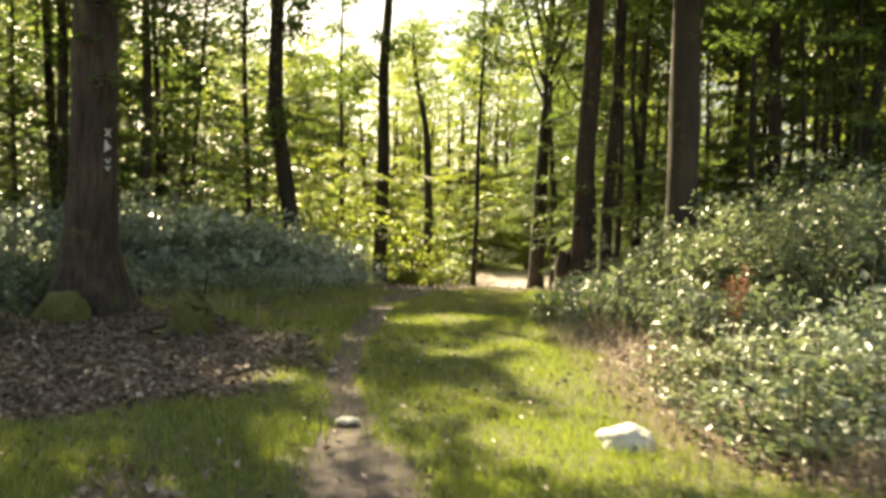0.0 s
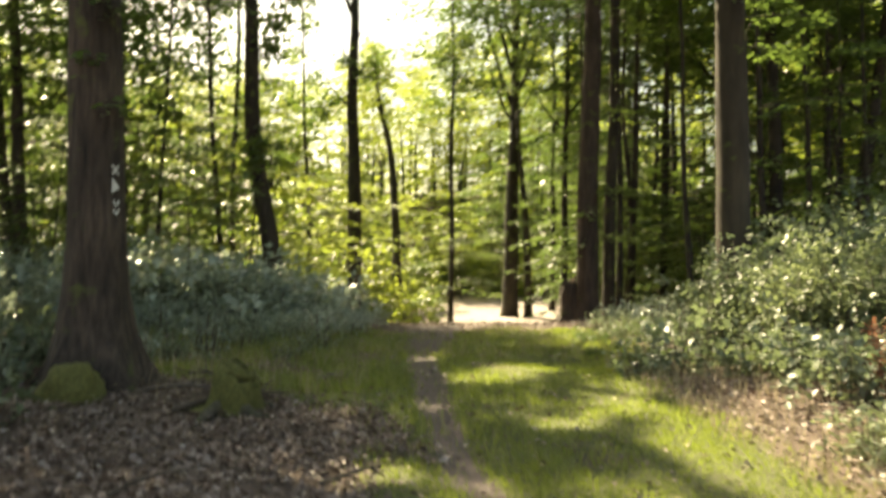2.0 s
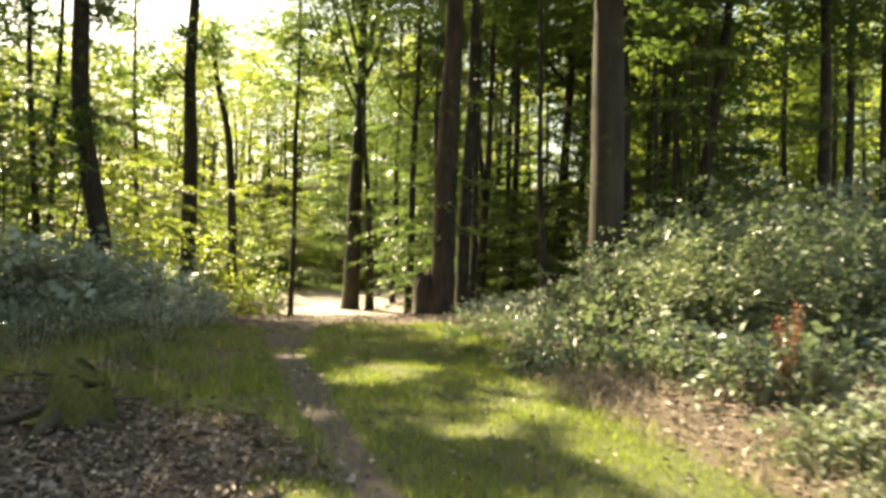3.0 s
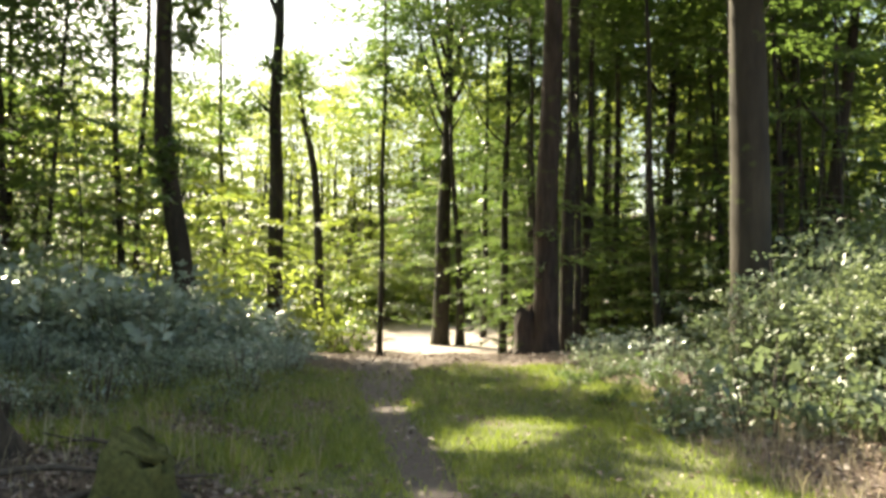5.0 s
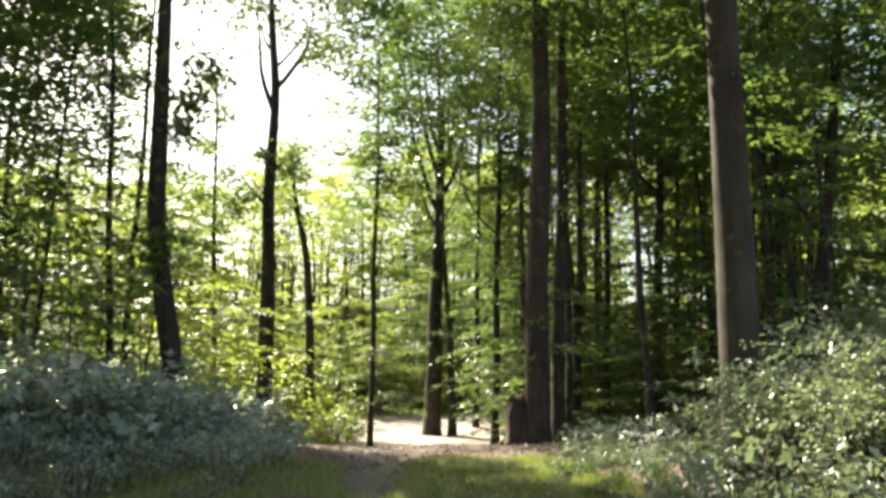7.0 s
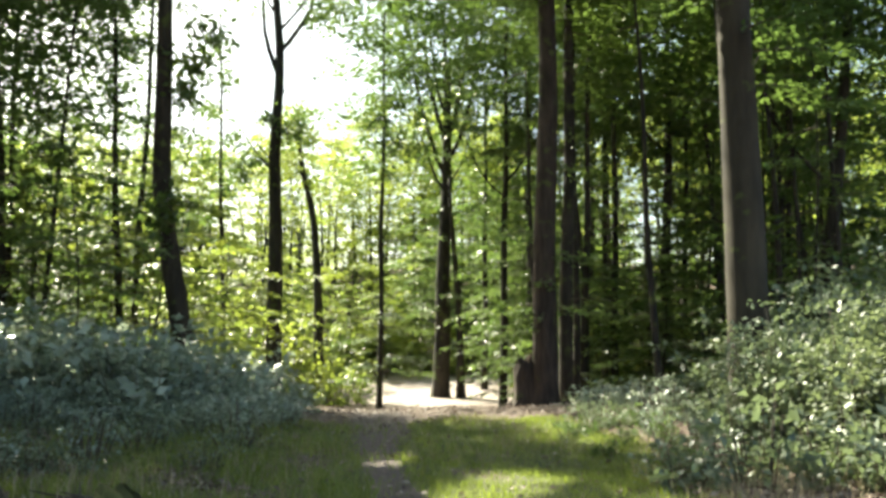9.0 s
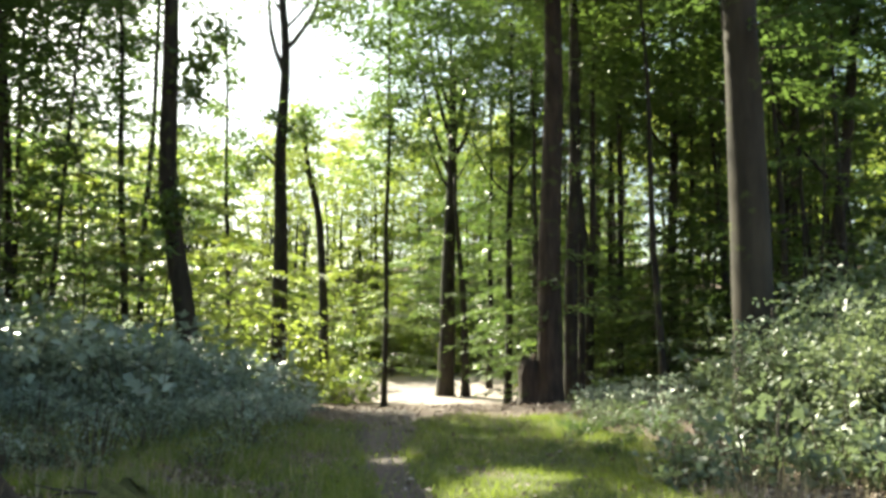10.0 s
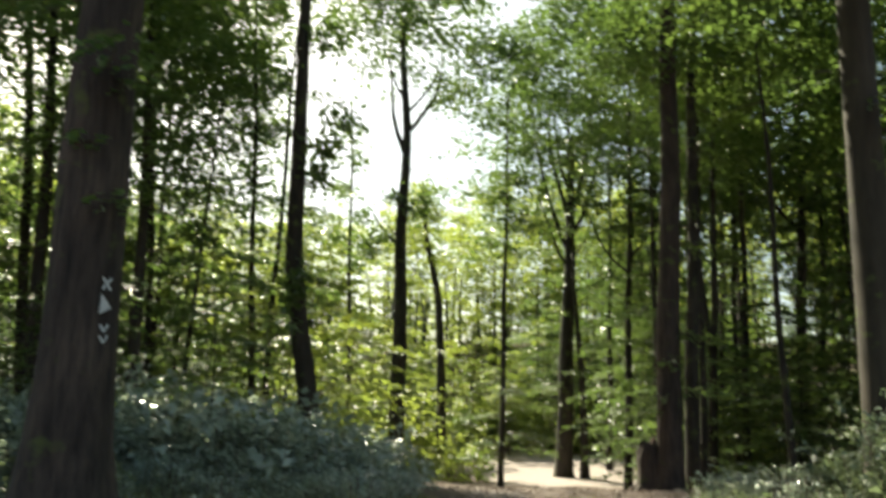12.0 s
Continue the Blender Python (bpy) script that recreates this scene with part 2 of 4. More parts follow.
def part(name, me, parent, label=""):
    ob = new(name, me)
    ob.parent = parent
    return tagged(ob, label)


def thing(name, x, y, z, label, category, group="", kind=""):
    ob = new(name)
    ob.empty_display_size = 0.2
    ob.location = (x, y, z)
    return tagged(ob, label, category, group, kind)


def tube(points, radii, seg=10, rough=0.0, lobes=0, lobe_depth=0.0, seed=0):
    """A tapered, slightly uneven tube through points, closed at its end."""
    points = [Vector(p) for p in points]
    verts, faces = [], []
    for i, (c, r) in enumerate(zip(points, radii)):
        a, b = points[max(i - 1, 0)], points[min(i + 1, len(points) - 1)]
        d = (b - a).normalized()
        u = d.cross(Vector((0.0, 1.0, 0.02))).normalized()
        v = d.cross(u)
        for k in range(seg):
            t = 2 * math.pi * k / seg
            q = c + u * math.cos(t) * r + v * math.sin(t) * r
            w = 1.0
            if rough:
                w += rough * noise.noise(Vector((math.cos(t) * 2.2, math.sin(t) * 2.2, c.z * 0.9 + seed * 7.3)))
                w += rough * 0.5 * noise.noise(Vector((math.cos(t) * 6, math.sin(t) * 6, c.z * 2.3 + seed * 3.1)))
            if lobes:
                f = max(0.0, 1 - i / 5.0) ** 1.5
                w += lobe_depth * f * math.cos(lobes * t + seed)
            verts.append(c + (q - c) * w)
    for i in range(len(points) - 1):
        for k in range(seg):
            k2 = (k + 1) % seg
            faces.append((i * seg + k, i * seg + k2, (i + 1) * seg + k2, (i + 1) * seg + k))
    faces.append(tuple(range((len(points) - 1) * seg, len(points) * seg)))
    return verts, faces


def joined(pieces):
    verts, faces = [], []
    for v, f in pieces:
        n = len(verts)
        verts.extend(v)
        faces.extend(tuple(i + n for i in q) for q in f)
    return verts, faces


def norm(a):
    return a / np.maximum(np.linalg.norm(a, axis=1, keepdims=True), 1e-9)


def leaves_mesh(name, origin, along, up, length, width, mat, fold=0.12):
    """One mesh of many small folded leaves: two triangles each."""
    n = len(origin)
    along = norm(along)
    side = norm(np.cross(up, along))
    up = np.cross(along, side)
    length, width = np.broadcast_to(length, n)[:, None], np.broadcast_to(width, n)[:, None]
    v = np.empty((n, 4, 3))
    v[:, 0] = origin
    v[:, 1] = origin + along * length * 0.48 + side * width * 0.5 + up * width * fold
    v[:, 2] = origin + along * length - up * length * 0.08
    v[:, 3] = origin + along * length * 0.48 - side * width * 0.5 + up * width * fold
    me = bpy.data.meshes.new(name)
    me.vertices.add(n * 4)
    me.vertices.foreach_set("co", v.ravel())
    idx = (np.arange(n)[:, None] * 4 + np.array((0, 1, 2, 0, 2, 3))[None]).ravel()
    me.loops.add(n * 6)
    me.loops.foreach_set("vertex_index", idx)
    me.polygons.add(n * 2)
    me.polygons.foreach_set("loop_start", np.arange(n * 2) * 3)
    me.materials.append(mat)
    me.update(calc_edges=True)
    return me


def spray(base, heading, length, count, droop=0.12, spread=0.42, flat=0.07):
    """Leaves of one branch, lying in a flat, drooping fan. Returns origins, directions and normals."""
    u = rng.uniform(0.12, 1.0, count) ** 0.8
    s = rng.uniform(-1, 1, count)
    width = spread * length * (0.25 + 0.9 * u * (1.25 - u))
    h = np.array((math.cos(heading), math.sin(heading), 0.0))
    w = np.array((-h[1], h[0], 0.0))
    o = np.asarray(base) + h * (u * length)[:, None] + w * (s * width)[:, None]
    o[:, 2] += 0.10 * length * u - droop * length * u * u * 1.6 - 0.06 * np.abs(s) * length + rng.normal(0, flat, count)
    d = h + w * (s * 1.1)[:, None] + rng.normal(0, 0.35, (count, 3))
    d[:, 2] = rng.normal(-0.18, 0.22, count)
    nrm = np.array((0, 0, 1.0)) + rng.normal(0, 0.33, (count, 3))
    return o, d, nrm


def stack(parts):
    return [np.concatenate(c) for c in zip(*parts)]


def crown_leaves(cx, cy, z0, z1, radius, clusters, per, size, free=False):
    """Leaf clusters that fill an uneven crown, in world coordinates."""
    n = int(clusters * 1.2)
    a = rng.uniform(0, 2 * math.pi, n)
    q = rng.uniform(0, 1, n) ** 0.5
    h = rng.uniform(0, 1, n)
    prof = np.sqrt(np.clip(1 - (2 * h - 0.85) ** 2 * 0.8, 0.05, 1))
    r = radius * q * prof * (0.8 + 0.3 * np.sin(3 * a + cx))
    c = np.stack((cx + r * np.cos(a), cy + r * np.sin(a), z0 + (z1 - z0) * h), 1)
    c = np.repeat(c, int(per * 1.1), 0)
    flat = rng.normal(0, 1, c.shape) * np.array((0.50, 0.50, 0.08))
    o = c + flat
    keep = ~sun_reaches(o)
    if not free:
        keep &= ~in_clearing(o)
    o = o[keep]
    k = len(o)
    d = rng.normal(0, 1, (k, 3)) * np.array((1, 1, 0.3))
    nrm = np.array((0, 0, 1.0)) + rng.normal(0, 0.32, (k, 3))
    ln = size * 1.06 * rng.uniform(0.7, 1.25, k)
    return o, d, nrm, ln


def tree(name, label, x, y, dia, height, lean=(0.0, 0.0), bends=(), bark=BARK_DARK, flare=1.5, seg=12, crown=None, sprays=(), limbs=(),
         group="forest trees", leaf=LEAF, seed=0, lobes=0, decay=2.6, tufts=()):
    """A forest tree: trunk, limbs and crown under one empty at its foot. lean: dx, dy per metre; bends: (height, dx, dy)."""
    z = float(land(x, y)) - 0.05
    root = thing(name, x, y, z, label, "tree", group)
    steps = [0, 0.15, 0.35, 0.7, 1.2] + list(np.arange(2.0, height, 0.9)) + [height]

    def at(h):
        px, py = lean[0] * h, lean[1] * h
        for bh, bx, by in bends:
            f = float(step(bh - 2.5, bh + 2.5, h))
            px, py = px + bx * f, py + by * f
        w = 0.035 * math.sin(h * 0.8 + seed)
        return (px + w * min(1, h * 0.3), py, h)

    def rad(h):
        return dia / 2 * (max(0.25, 1 - 0.68 * (h / height) ** 1.2) + (flare - 1) * math.exp(-h * decay))
    v, f = tube([at(h) for h in steps], [rad(h) for h in steps], seg, 0.09, lobes, 0.22 if lobes else 0, seed)
    part("trunk", mesh_from("trunk", v, f, bark), root)
    for (h0, head, rise, ln, r) in limbs:
        b = Vector(at(h0))
        pts = [b + Vector((math.cos(head), math.sin(head), 0)) * ln * (1.55 * t - 0.55 * t * t) + Vector((0.05 * math.sin(9 * t + h0), 0.05 * math.cos(8 * t), rise * ln * (0.75 * t + 0.6 * t * t))) for t in (0, 0.17, 0.33, 0.5, 0.67, 0.83, 1)]
        v, f = tube(pts, [r, r * 0.88, r * 0.76, r * 0.63, r * 0.48, r * 0.34, r * 0.16], 7, 0.1, seed=seed + h0)
        part("limb", mesh_from("limb", v, f, bark), root)
    sets = []
    for (h0, head, ln, count) in sprays:
        b = np.array(at(h0)) + (x, y, z)
        o, d, nn = spray(b, head, ln, count)
        size = 0.145 * rng.uniform(0.7, 1.25, count)
        tip = Vector(at(h0)) + Vector((math.cos(head), math.sin(head), -0.05)) * ln * 0.85
        v, f = tube([at(h0), (Vector(at(h0)) + tip) / 2 + Vector((0, 0, 0.06)), tip], [0.022, 0.014, 0.005], 5)
        branch = part("branch", mesh_from("branch", v, f, TWIG), root)
        part("leaves", leaves_mesh("leaves", o - np.array((x, y, z)), d, nn, size, size * 0.62, leaf), branch)
    for (h0, head, reach, spread, count) in tufts:
        b = np.array(at(min(h0, height))) + (x + math.cos(head) * reach, y + math.sin(head) * reach, z + max(0, h0 - height))
        count = int(count * 3)
        o = b + rng.normal(0, 1, (count, 3)) * np.array((spread, spread, spread * 0.8))
        sets.append((o, rng.normal(0, 1, (count, 3)), rng.normal(0, 1, (count, 3)), 0.22 * rng.uniform(0.7, 1.25, count)))
    if crown:
        z0, z1, radius, clusters, per, size, *free = crown
        top = at(min(height, (z0 + z1) / 2))
        sets.append(crown_leaves(x + top[0], y + top[1], z + z0, z + z1, radius, clusters, per, size, bool(free)))
    if sets:
        o, d, nn, ln = stack(sets)
        me = leaves_mesh("crown", o - np.array((x, y, z)), d, nn, ln, ln * 0.62, leaf)
        part("crown", me, root)
    return root


def random_sprays(n, h0, h1, l0, l1, count):
    return [(rng.uniform(h0, h1), rng.uniform(0, 2 * math.pi), rng.uniform(l0, l1), count) for _ in range(n)]


# ---- ground ----
def build_ground():
    xs = np.concatenate((-np.geomspace(600, 12, 26), np.arange(-11.5, 14.01, 0.22), np.geomspace(14.5, 600, 26)))
    ys = np.concatenate((-np.geomspace(600, 3, 22), np.arange(-2.5, 26.01, 0.22), np.geomspace(26.5, 700, 34)))
    gx, gy = np.meshgrid(xs, ys)
    gz = land(gx, gy)
    gz = gz - 0.035 * dirt_cover(gx, gy) * (gy < 26)
    v = np.stack((gx, gy, gz), 2).reshape(-1, 3)
    nx = len(xs)
    i = (np.arange(len(ys) - 1)[:, None] * nx + np.arange(nx - 1)[None]).ravel()
    quads = np.stack((i, i + 1, i + nx + 1, i + nx), 1)
    me = mesh_from("ground", v.tolist(), quads.tolist(), ground_material())
    at = me.color_attributes.new("cover", "FLOAT_COLOR", "POINT")
    c = np.ones((len(v), 4))
    c[:, 0] = grass_cover(v[:, 0], v[:, 1])
    c[:, 1] = dirt_cover(v[:, 0], v[:, 1]) * (v[:, 1] < 30)
    # Third channel: ellipse in the hollow coloured pale as a sunlit patch
    c[:, 2] = step(1.25, 0.75, np.hypot((v[:, 0] - 8.0) / 5.3, (v[:, 1] - 49.5) / 8.5))
    at.data.foreach_set("color", c.ravel())
    tagged(new("ground", me), "forest floor of soil, short grass and a trodden dirt path", "ground", kind="structure")


build_ground()

# ---- the large trees along the walk ----
waymarked = tree("oak_tree", "large dark-barked oak with white painted waymarks on its trunk", -2.88, 13.15, 0.68, 17, (0.012, 0.0), (), BARK_OAK, 2.15, 28,
                 (9, 19, 6.5, 290, 38, 0.20), random_sprays(5, 4.6, 8, 0.7, 1.4, 60) + [(3.35, -0.9, 0.55, 26), (3.9, -1.5, 0.5, 20), (4.5, -0.6, 0.7, 30)], (), "forest trees", LEAF, 1, 5, 1.7)
tree("oak_tree", "slender dark oak leaning over the pale skylit shrubs", -2.24, 27.5, 0.55, 19, (-0.02, 0.0), ((3.9, -0.55, 0), (9.0, 0.15, 0)), BARK_DARK, 1.25, 14,
     (14.0, 22, 4.6, 240, 34, 0.20, True), [(7.2, 0.1, 1.0, 60), (9.5, 3.0, 0.8, 50), (10.5, 0.4, 1.1, 60), (3.6, 2.4, 0.9, 60), (5.0, 3.4, 0.9, 70), (5.3, -0.5, 0.9, 70), (8.2, 0.3, 0.8, 50), (4.2, -2.0, 0.8, 60)], (), seed=2,
     tufts=((8.9, 0.1, 0.7, 0.3, 60), (9.7, 0.0, 1.1, 0.3, 50), (8.1, 0.2, 0.5, 0.25, 40), (10.9, 3.0, 0.6, 0.3, 40), (12.0, 0.1, 0.6, 0.35, 50), (5.2, -1.5, 0.3, 0.22, 40), (4.7, -1.7, 0.35, 0.2, 36)))
tree("oak_tree", "tall dark oak with a forked top against the sky", -0.12, 39.0, 0.66, 19.5, (-0.003, 0), ((12.0, 0.12, 0), (16.0, -0.2, 0)), BARK_DARK, 1.2, 14,
     (18.4, 24, 5.6, 130, 32, 0.28, True), [(11.0, 0.2, 0.9, 60), (11.6, 2.9, 0.8, 50), (9.4, 2.9, 1.6, 90), (16.4, 0.3, 1.6, 60), (16.0, 2.8, 1.3, 50), (17.4, 4.5, 1.2, 60), (17.0, 0.1, 2.0, 90)],
     ((13.2, 3.05, 4.2, 0.85, 0.13), (14.4, 0.15, 1.6, 1.5, 0.12), (15.2, 0.05, 1.5, 1.5, 0.07), (15.9, 3.1, 2.0, 0.9, 0.06), (11.0, 0.3, 0.8, 0.8, 0.07), (9.6, 3.0, 1.0, 1.2, 0.07), (9.9, 3.3, 0.9, 0.7, 0.04), (11.4, 3.2, 1.4, 0.5, 0.05), (12.6, 0.2, 1.0, 0.7, 0.03)), seed=3,
     tufts=((10.9, 0.0, 0.5, 0.32, 60), (11.5, 0.1, 0.8, 0.28, 44), (9.6, 3.0, 1.3, 0.4, 80), (10.0, 3.1, 0.7, 0.3, 40), (11.6, 3.0, 0.3, 0.22, 26), (16.4, 0.2, 1.9, 0.5, 70), (17.4, 1.0, 0.5, 0.6, 70), (15.7, 0.1, 1.5, 0.35, 36), (16.2, 0.2, 2.5, 0.45, 50), (17.2, 3.0, 1.4, 0.5, 50), (18.0, 0.2, 2.6, 0.6, 70), (18.4, 3.0, 1.0, 0.6, 60)))
tree("young_tree", "thin crooked young tree standing in the hollow", 2.05, 48.0, 0.54, 14.5, (-0.03, 0), ((10.5, -0.75, 0),), BARK_DARK, 1.2, 10,
     (9.5, 14.5, 1.7, 34, 26, 0.17, True), random_sprays(10, 4, 14, 1.0, 2.0, 70), ((11, 2.6, 1.2, 0.8, 0.03), (12, 0.5, 1.5, 0.9, 0.03)), leaf=LEAF_YOUNG, seed=4,
     tufts=((10.5, 0.2, 0.6, 0.5, 80), (11.8, 2.9, 0.7, 0.5, 80), (13.2, 0.4, 0.5, 0.5, 80), (14.3, 1, 0.1, 0.45, 70)))
tree("young_tree", "thin straight young beech beside the path", 4.14, 41.0, 0.25, 17, (0.018, 0), (), BARK_DARK, 1.3, 10,
     (9.5, 20, 3.6, 120, 34, 0.26), random_sprays(16, 3, 16, 1.0, 2.2, 90) + [(1.6, 0.2, 2.4, 220), (2.2, -0.8, 2.6, 240), (2.9, 3.0, 2.0, 160), (1.9, -2.2, 2.0, 160), (3.4, 0.4, 2.4, 200), (3.9, -1.4, 2.0, 160), (1.3, 2.8, 1.8, 150)], leaf=LEAF, seed=5)
tree("beech_tree", "beech with many upright forking limbs and a second stem", 7.85, 47.0, 0.86, 17.0, (0.037, 0), (), BARK_DARK, 1.3, 14,
     (15, 25, 5.4, 230, 34, 0.28), random_sprays(26, 4, 20, 1.2, 2.6, 120),
     ((11.0, 3.0, 3.4, 1.9, 0.14), (12.6, 2.6, 4.6, 1.4, 0.15), (13.0, 0.3, 4.2, 1.6, 0.16), (11.7, -0.2, 3.2, 2.0, 0.14), (10.2, 3.4, 2.2, 2.0, 0.08), (14.6, 1.5, 5.0, 1.2, 0.15), (10.5, 0.4, 2.0, 1.8, 0.07), (14.0, 2.9, 5.0, 1.0, 0.11)), leaf=LEAF, seed=6)
tree("beech_tree", "thin second stem close beside the forked beech", 8.75, 46.4, 0.42, 11, (-0.01, 0), ((7, -0.35, 0),), BARK_DARK, 1.3, 10, None, random_sprays(4, 5, 10, 1, 1.6, 70), seed=7)
tree("oak_tree", "tall dark straight oak with reddish bark at its foot", 6.45, 25.8, 0.62, 20, (0.030, 0), (), BARK_RED, 1.35, 16,
     (10.5, 21, 4.5, 230, 36, 0.20), [(3.7, -0.6, 1.3, 110), (3.0, -1.9, 0.9, 60), (2.2, -2.6, 0.9, 70), (4.3, 2.9, 1.2, 80), (1.9, 3.4, 1.3, 90), (6.0, 0.2, 1.6, 100), (2.4, -0.3, 1.5, 110)], seed=8)
tree("oak_tree", "dark oak standing close behind its neighbour", 7.40, 27.0, 0.38, 17, (0.036, 0), (), BARK_DARK, 1.3, 12, (10, 18, 3.5, 130, 34, 0.20), random_sprays(5, 2.5, 10, 1.0, 1.8, 60), seed=9)
tree("oak_tree", "slim dark oak in the shade of the wood", 8.98, 30.0, 0.25, 16, (0.046, 0), (), BARK_DARK, 1.25, 10, (9, 17, 3.2, 120, 34, 0.20), random_sprays(5, 2.0, 9, 1.0, 2.0, 60), seed=10)
tree("beech_tree", "smooth grey-brown beech with one sunlit edge behind the bramble", 6.77, 16.9, 0.61, 18, (-0.012, 0), ((6.5, 0.14, 0),), BARK_BEECH, 1.3, 22,
     (8.2, 19, 6.0, 420, 38, 0.20), [(5.1, -0.1, 1.3, 130), (5.6, -0.4, 1.6, 130), (5.9, -1.2, 1.4, 110), (6.3, 0.6, 1.6, 110), (6.6, 2.6, 1.2, 80)], ((4.9, 0.2, 1.3, 0.5, 0.03),), seed=11)
tree("oak_tree", "dark slim oak rising beside the sunlit hollow", 8.62, 38.0, 0.33, 17, (0.028, 0), (), BARK_DARK, 1.4, 12, (10, 20, 4.0, 150, 36, 0.22), random_sprays(6, 3, 11, 1.0, 2.2, 60), ((9, 0.3, 1.6, 2.4, 0.06), (8.4, 2.8, 1.6, 2.0, 0.05)), seed=12)
tree("oak_tree", "dark oak deep in the shaded wood", 14.0, 35.0, 0.46, 17, (0.045, 0), (), BARK_DARK, 1.3, 12, (9, 20, 4.6, 200, 34, 0.25), random_sprays(5, 2.5, 9, 1.2, 2.4, 60), ((9.5, 2.7, 1.7, 2.2, 0.09), (10, 0.4, 1.6, 2.2, 0.08)), seed=13)
tree("oak_tree", "leaning dark oak at the edge of the shaded wood", 14.75, 27.0, 0.44, 17, (0.15, 0), (), BARK_DARK, 1.3, 12, (9, 19, 4.2, 200, 34, 0.22), random_sprays(8, 3, 9, 1.2, 2.2, 90), ((6, 2.5, 1.7, 2.4, 0.07),), seed=14)
tree("oak_tree", "stout dark oak behind the bramble thicket", 17.35, 24.0, 0.40, 17, (0.0, 0), (), BARK_DARK, 1.3, 12, (8.5, 18, 4.2, 200, 34, 0.22), random_sprays(8, 3, 8, 1.2, 2.2, 90), seed=15)
tree("oak_tree", "stout dark oak behind the bramble thicket", 12.6, 27.0, 0.46, 18, (-0.01, 0), (), BARK_DARK, 1.3, 14, (8.5, 19, 4.4, 260, 36, 0.22), random_sprays(9, 3.5, 8, 1.2, 2.2, 90), seed=16)
for k, (tx, ty, td, lean) in enumerate(((16.2, 38, 0.26, 0.05), (19.0, 42, 0.25, 0.06), (18.9, 36, 0.30, 0.06), (18.3, 34, 0.26, 0.06), (21.7, 38, 0.2, 0.05),
                                        (12.3, 44, 0.28, 0.03), (15.2, 46, 0.26, 0.04), (23.5, 30, 0.34, 0.02), (11.2, 33, 0.22, 0.03), (25.5, 36, 0.30, 0.0),
                                        (10.8, 50, 0.3, 0.02), (14.0, 52, 0.3, 0.0), (18.0, 50, 0.34, 0.0), (22.5, 46, 0.3, 0.0), (27.0, 44, 0.34, 0.0), (10.6, 41, 0.3, 0.02), (13.6, 40, 0.24, 0.03), (30.0, 38, 0.3, 0.0), (21.0, 25.5, 0.36, 0.0), (17.0, 55, 0.3, 0.0))):
    tree("oak_tree", "slim dark oak in the shade of the wood", tx, ty, td * 1.2, 16 + (k % 3), (lean, 0), (), BARK_DARK, 1.25, 9, (8 + k % 3, 19, 4.2, 105, 34, 0.27), random_sprays(6, 2.5, 9, 1.2, 2.4, 70), seed=20 + k)
for k, (tx, ty, td, lean, z0) in enumerate(((-6.55, 27, 0.31, -0.03, 6.5), (-7.7, 32, 0.18, 0.0, 5), (-8.0, 36, 0.16, -0.01, 5), (-4.5, 32, 0.21, -0.04, 7.5), (-4.75, 35, 0.22, 0.035, 9),
                                            (-9.6, 28, 0.30, -0.08, 5.5), (-8.6, 26, 0.33, -0.04, 6), (-7.2, 30.5, 0.20, -0.05, 5.5), (-11.5, 24, 0.36, -0.02, 6), (-13.0, 30, 0.30, 0.02, 5),
                                            (-10.5, 35, 0.24, 0.0, 5), (-14.5, 21, 0.4, 0.0, 7), (-16.5, 26, 0.34, 0.0, 7), (-8.0, 19.5, 0.34, -0.03, 8.5), (-12, 16, 0.42, 0.0, 8.5))):
    tree("oak_tree", "slim oak among leafy undergrowth at the shaded side", tx, ty, td * 1.15, 16 + (k % 3), (lean, 0), (), BARK_DARK, 1.25, 10, (z0, 18, 4.2, 160, 34, 0.22), random_sprays(11, 2.2, z0 + 1, 1.0, 2.4, 80), seed=40 + k)
# Unseen oak, added so that its crown keeps sun off the near left floor
tree("oak_tree", "broad dark oak added out of view to shade the floor", -7.4, 15.0, 0.5, 18, (0.0, 0), (), BARK_OAK, 1.4, 14, (10, 19, 5.0, 120, 36, 0.22), random_sprays(5, 4, 8, 1, 2, 80), seed=71)
tree("young_tree", "thin bare-stemmed young oak against the bright sky", -2.25, 43.0, 0.25, 17, (-0.022, 0), (), BARK_DARK, 1.2, 9, None, random_sprays(7, 3, 9, 1.0, 1.8, 80) + random_sprays(12, 10, 16, 0.5, 1.1, 34), seed=60,
     tufts=((9.4, 0, 0.3, 0.35, 50), (10.6, 3, 0.5, 0.35, 50), (11.6, 0.2, 0.5, 0.3, 40), (12.9, 2.8, 0.4, 0.3, 36), (14.1, 0.1, 0.35, 0.3, 36), (15.5, 3, 0.2, 0.35, 40)))


# Slim poles that crowd the shade on both sides
for k in range(46):
    side = k % 3 != 0
    a = rng.uniform(0.31, 0.78) if side else rng.uniform(-0.75, -0.24)
    d = rng.uniform(19, 42) if side else rng.uniform(22, 38)
    px, py = a * d, 5.6 + d
    if np.hypot(px - 6.7, py - 16.9) < 2 or py < 23:
        continue
    tree("young_tree", "slender dark-stemmed young tree in the shaded wood", px, py, rng.uniform(0.11, 0.22), rng.uniform(10, 15), (rng.uniform(-0.05, 0.06), 0), ((rng.uniform(4, 8), rng.uniform(-0.3, 0.3), 0),),
         BARK_DARK, 1.2, 8, None, random_sprays(4, 3, 11, 1.0, 2.2, 60), seed=80 + k)


